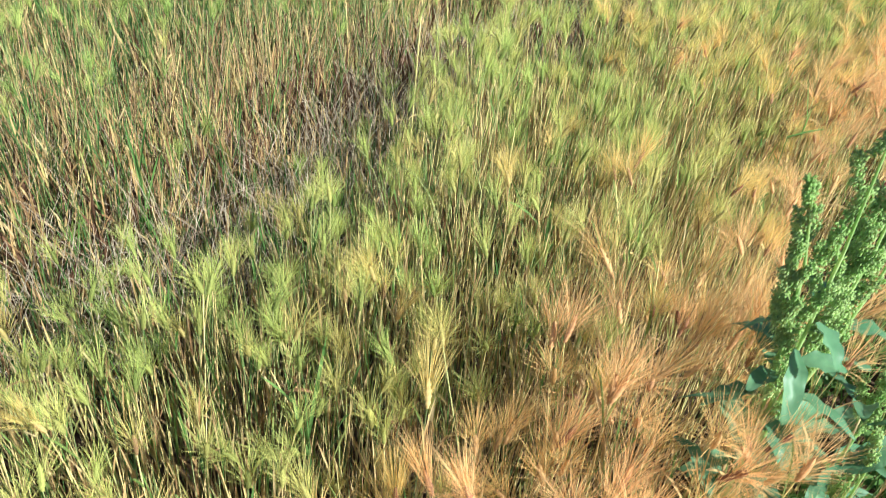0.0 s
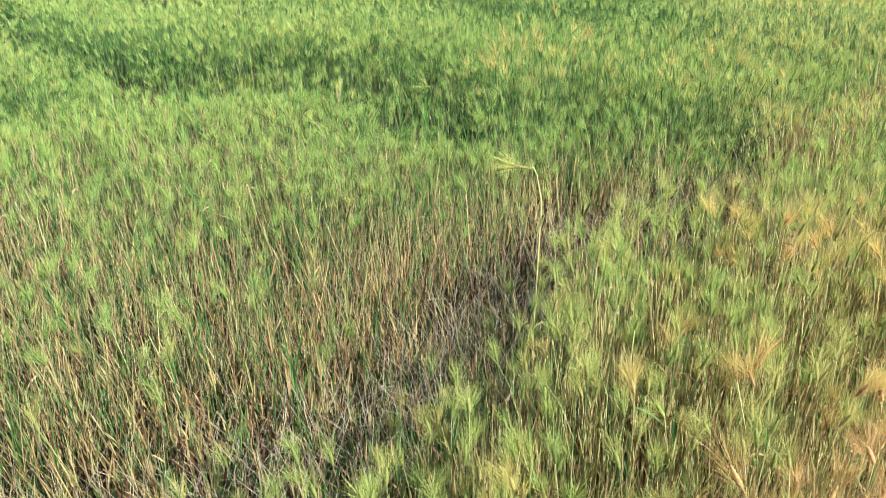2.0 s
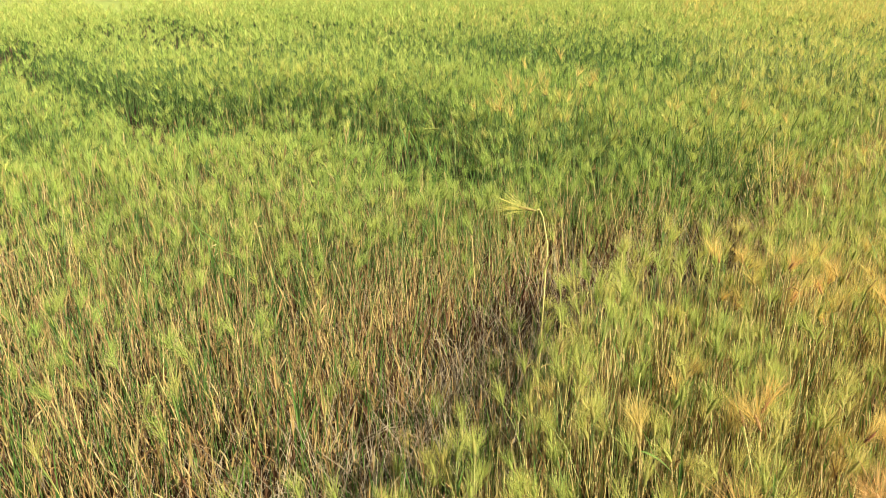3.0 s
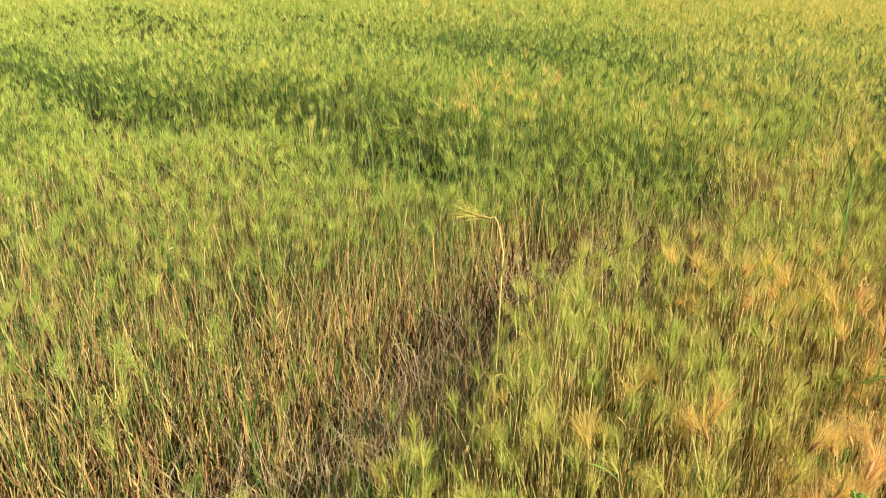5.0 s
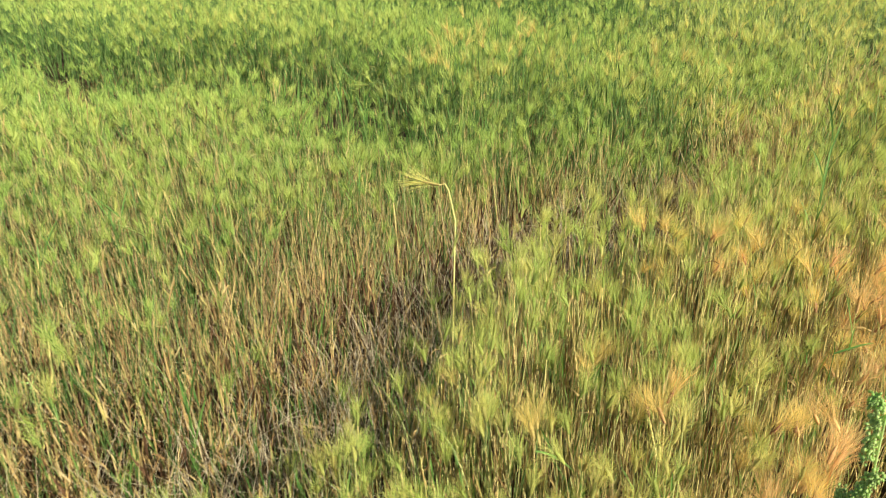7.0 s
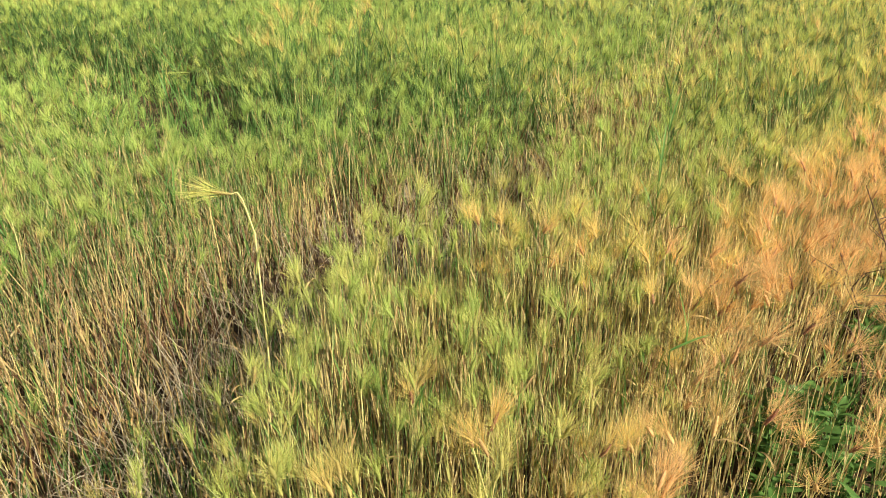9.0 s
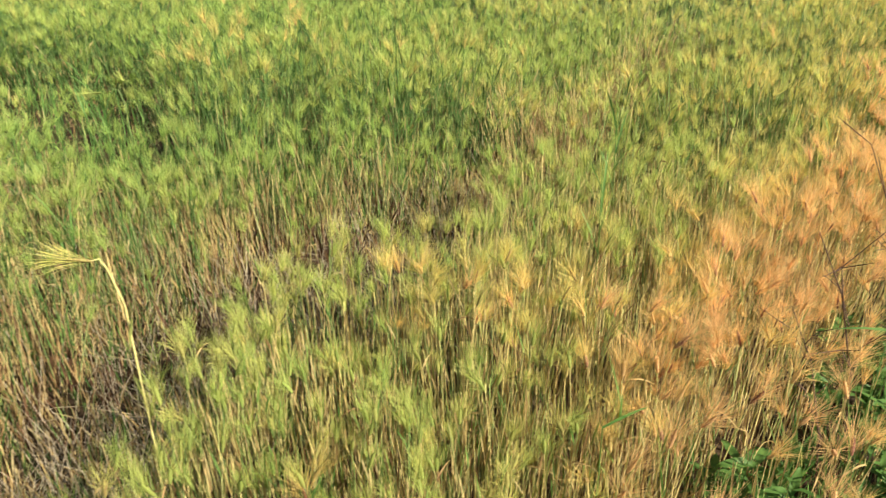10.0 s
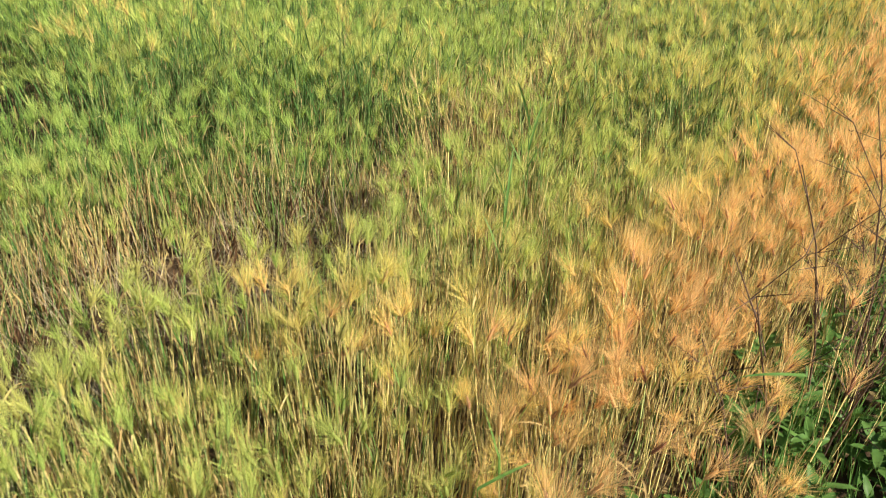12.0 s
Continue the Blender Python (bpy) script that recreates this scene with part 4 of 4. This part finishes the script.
def make_seeding_weed(x, y, tall, label):
    """A slim pale weed whose upper stem is set with small bud clusters."""
    thing = whole("seeding_weed", x, y)
    sh = Shape()
    tube(sh, [Vector((0, 0, 0)), Vector((0.01, 0, tall * 0.5)), Vector((-0.005, 0.01, tall))], [0.0018, 0.0015, 0.0008], 4, 0)
    stem = part("stem", sh, [SEED], thing)
    for j in range(9):
        z, q = tall * (0.45 + 0.55 * j / 8), j * 2.4
        cl, d = Shape(), Vector((math.cos(q), math.sin(q), 0.8))
        for i in range(14):
            kernel(cl, Vector((0, 0, z)) + d * prng.uniform(0.002, 0.022), (prng.uniform(-1, 1), prng.uniform(-1, 1), 1), 0.007, 0.0026, 0)
        part("bud_cluster", cl, [SEED], stem)
    for j in range(6):
        lf = placed(broad_leaf(prng, 0.05, 0.014, 0.1, 4), pose(0, 0, tall * (0.15 + 0.1 * j), 0, 0, j * 137) @ pose(0, 0, 0, 0, -25, 0))
        part("leaf", lf, [WEED], thing)
    return tagged(thing, label, "weed")


for x, y, tall in ((-1.52, 1.53, 0.36), (-4.3, 4.05, 0.62), (-4.0, 4.3, 0.58)):
    make_seeding_weed(x, y, tall, "slim pale green weed with small bud clusters among barley")


def make_dead_weed(x, y, tall, lean, label):
    thing = whole("dead_weed", x, y)
    sh = Shape()
    lean = Vector(lean)
    pts = [Vector((0, 0, 0)), lean * 0.2 + Vector((0, 0, tall * 0.4)), lean * 0.6 + Vector((0.01, 0, tall * 0.75)), lean + Vector((0, 0, tall))]
    tube(sh, pts, [0.0036, 0.0032, 0.0024, 0.0013], 5, 0)
    part("stem", sh, [TWIG], thing)
    for k in range(5):
        u = 0.4 + 0.11 * k
        p = lean * u * u + Vector((0, 0, tall * u))
        q = k * 2.2 + x * 9
        d = Vector((math.cos(q), math.sin(q), 1.1)).normalized()
        br = Shape()
        ln = tall * prng.uniform(0.2, 0.42)
        mid = p + d * ln * 0.55 + Vector((0, 0, ln * 0.08))
        end = p + d * ln + Vector((math.cos(q), math.sin(q), -0.6)) * ln * 0.2
        tube(br, [p, mid, end], [0.0018, 0.0014, 0.0008], 4, 0)
        tube(br, [mid, mid + Vector((math.cos(q + 1), math.sin(q + 1), 0.7)) * ln * 0.3], [0.0018, 0.0009], 3, 0)
        for j in range(4):
            kernel(br, p + d * ln * prng.uniform(0.3, 0.9), (prng.uniform(-1, 1), prng.uniform(-1, 1), 0.6), 0.012, 0.002, 0)
        part("branch", br, [TWIG], thing)
    return tagged(thing, label, "weed")


for x, y, tall, lean in ((1.80, 2.30, 0.78, (-0.22, 0.06, 0)), (2.02, 2.50, 0.86, (-0.12, 0.2, 0)), (2.12, 2.50, 0.90, (-0.05, 0.05, 0)), (2.30, 2.72, 0.95, (-0.05, 0.25, 0)), (1.62, 2.10, 0.60, (-0.12, 0.16, 0)),
                         (2.22, 2.60, 0.80, (0.08, 0.1, 0)), (2.42, 2.80, 0.92, (0.02, 0.1, 0)), (2.05, 2.40, 0.70, (0.1, 0.0, 0)), (2.62, 2.95, 0.95, (-0.1, 0.1, 0)), (2.5, 2.75, 0.8, (0.1, 0.15, 0)), (1.92, 2.28, 0.62, (0.06, -0.05, 0)),
                         (2.30, 2.80, 0.46, (-0.10, 0.06, 0)), (2.36, 2.86, 0.52, (0.05, 0.08, 0)), (2.26, 2.68, 0.42, (-0.06, -0.04, 0)), (2.46, 3.00, 0.55, (-0.12, 0.03, 0)), (2.40, 2.76, 0.40, (0.08, -0.03, 0))):
    make_dead_weed(x, y, tall, lean, "dead dark brown branching weed beside ripe barley")


# ---- grasses and litter that nobody could count ----
def tuft_shape(rng, n, lo, hi, width, mat, segs):
    sh = Shape()
    for k in range(n):
        q = rng.uniform(0, 6.28)
        ln = rng.uniform(lo, hi)
        blade(sh, rng, (rng.uniform(-0.02, 0.02), rng.uniform(-0.02, 0.02), 0), (math.cos(q), math.sin(q), 0), rng.uniform(1.5, 4), ln, width, mat, segs, rng.uniform(0.2, 1.0), [0.0] * (3 * segs + 1), 0.25, 1.0)
    return sh.arrays()


def grass_stuff(name, label, x, y, lo, hi, width, n, segs):
    shapes = [tuft_shape(prng, n, lo, hi, width, M_GRASS, segs) for _ in range(8)]
    k = len(x)
    ob = sow(name, shapes, rng.randint(0, 8, k), x, y, np.zeros(k) - 0.01, np.full(k, H0), rng.uniform(0.7, 1.2, k), np.zeros(k), np.zeros(k), rng)
    return tagged(ob, label, "grass", kind="stuff")


# dark grass along the old track and in the hollow before the far barley
gx, gy = spots(rng, -9, 4, 3.4, 10, 30)
near_track = np.abs(side_of(gx, gy, TRACK))
band = (near_track < 0.3) & (rng.uniform(0, 1, len(gx)) < 0.45) | (np.hypot((gx + 0.9) / 1.6, (gy - 8.6) / 1.0) < 1) & (rng.uniform(0, 1, len(gx)) < 0.4) | (np.hypot((gx + 1.3) / 0.9, (gy - 4.6) / 0.4) < 1)
grass_stuff("track_grass", "dark green wild grass filling the old track", gx[band], gy[band], 0.24, 0.46, 0.009, 7, 3)
gx, gy = spots(rng, 0.3, 6, -0.8, 6, 90)
off = -side_of(gx, gy, EDGE)
band = (off > 0.02) & (off < 1.4)
grass_stuff("verge_grass", "green verge grass along the field edge", gx[band], gy[band], 0.12, 0.32, 0.007, 7, 3)
# grass blades in the sparse patch
gx, gy = spots(rng, -5, 0.5, 0.2, 5.2, 65)
h, dense, ripe, dry, ears, inside, thin = plan(gx, gy)
band = (thin > 0.4) & (h > 0.3) & (rng.uniform(0, 1, len(gx)) < 0.8)
grass_stuff("sparse_grass", "thin green grass between the sparse barley stems", gx[band], gy[band], 0.2, 0.44, 0.007, 4, 4)


def make_tangle():
    """Dead pale stems that lean and cross in the bare strip and among the sparse barley."""
    x, y = spots(rng, -4.5, 1.0, 0.0, 4.6, 1700)
    h, dense, ripe, dry, ears, inside, thin = plan(x, y)
    s = side_of(x, y, VALLEY)
    keep = rng.uniform(0, 1, len(x)) < np.where((s > -0.06) & (s < 0.5), 0.55 - 0.36 * step(2.4, 3.0, y), 0.16 * (thin > 0.3))
    x, y = x[keep], y[keep]
    n = len(x)
    straws = []
    for k in range(6):
        sh, b = Shape(), prng.uniform(-0.06, 0.06)
        tube(sh, [Vector((0, 0, 0)), Vector((b * 0.6, 0.015, 0.26)), Vector((b * 2.2, 0.03, H0))], [0.0013, 0.0011, 0.0006], 3, M_STEM)
        if k < 2:
            blade(sh, prng, (b * 0.5, 0.01, 0.2), (math.cos(k), math.sin(k), 0), 1.5, 0.12, 0.005, M_HUSK, 3, 1.0, 0.4, 0.3, 2.0)
        straws.append(sh.arrays())
    ob = sow("dead_stems", straws, rng.randint(0, 6, n), x, y, np.zeros(n) - 0.01, rng.uniform(0.12, 0.34, n), np.full(n, 1.0), np.zeros(n), np.clip(rng.normal(0.7, 0.2, n), 0, 1), rng, 0.30, [GREY, LEAF, EAR, AWN, HUSK, GRASS])
    return tagged(ob, "dead pale stems leaning across the bare strip", "straw", kind="stuff")


make_tangle()


def make_litter():
    """Fallen straw on the bare strip and under the sparse barley."""
    sh = Shape()
    tube(sh, [Vector((-0.14, 0, 0.0)), Vector((0.0, 0.01, 0.02)), Vector((0.14, 0, 0.0))], [0.0014, 0.0014, 0.001], 3, 0, weight=0.0)
    short = Shape()
    tube(short, [Vector((-0.07, 0, 0.0)), Vector((0.0, -0.01, 0.015)), Vector((0.08, 0, 0.0))], [0.0014, 0.0014, 0.001], 3, 0, weight=0.0)
    x, y = spots(rng, -4, 1.0, 0.2, 4.5, 260)
    h, dense, ripe, dry, ears, inside, thin = plan(x, y)
    s = side_of(x, y, VALLEY)
    keep = rng.uniform(0, 1, len(x)) < np.where((s > -0.05) & (s < 0.5), 0.6 - 0.45 * step(2.0, 2.6, y), 0.12) * (s > -0.3) * (s < 2.5)
    x, y = x[keep], y[keep]
    n = len(x)
    ob = sow("straw_litter", [sh.arrays(), short.arrays()], rng.randint(0, 2, n), x, y, rng.uniform(0.0, 0.12, n) ** 1.0, np.full(n, H0), rng.uniform(0.7, 1.3, n), np.zeros(n), np.zeros(n), rng, 0.3, [GREY])
    return tagged(ob, "fallen dry straw lying on the bare strip", "straw", kind="stuff")


make_litter()


def make_shading_leaves():
    """Brown leaves added low in the sparse barley, their dark colour deepening the shade."""
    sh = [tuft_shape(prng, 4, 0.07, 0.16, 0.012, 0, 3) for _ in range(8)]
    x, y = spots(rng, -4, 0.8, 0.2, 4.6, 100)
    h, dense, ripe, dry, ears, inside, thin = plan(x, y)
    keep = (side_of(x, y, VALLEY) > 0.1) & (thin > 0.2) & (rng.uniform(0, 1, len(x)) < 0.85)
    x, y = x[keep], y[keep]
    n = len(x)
    ob = sow("shading_leaves", sh, rng.randint(0, 8, n), x, y, rng.uniform(-0.01, 0.12, n), np.full(n, H0), rng.uniform(0.7, 1.3, n), np.zeros(n), np.zeros(n), rng, 0.2, [SHADING_LEAF])
    return tagged(ob, "dark brown withered leaves added to deepen shade low among the stems", "dead leaves", kind="stuff")


make_shading_leaves()
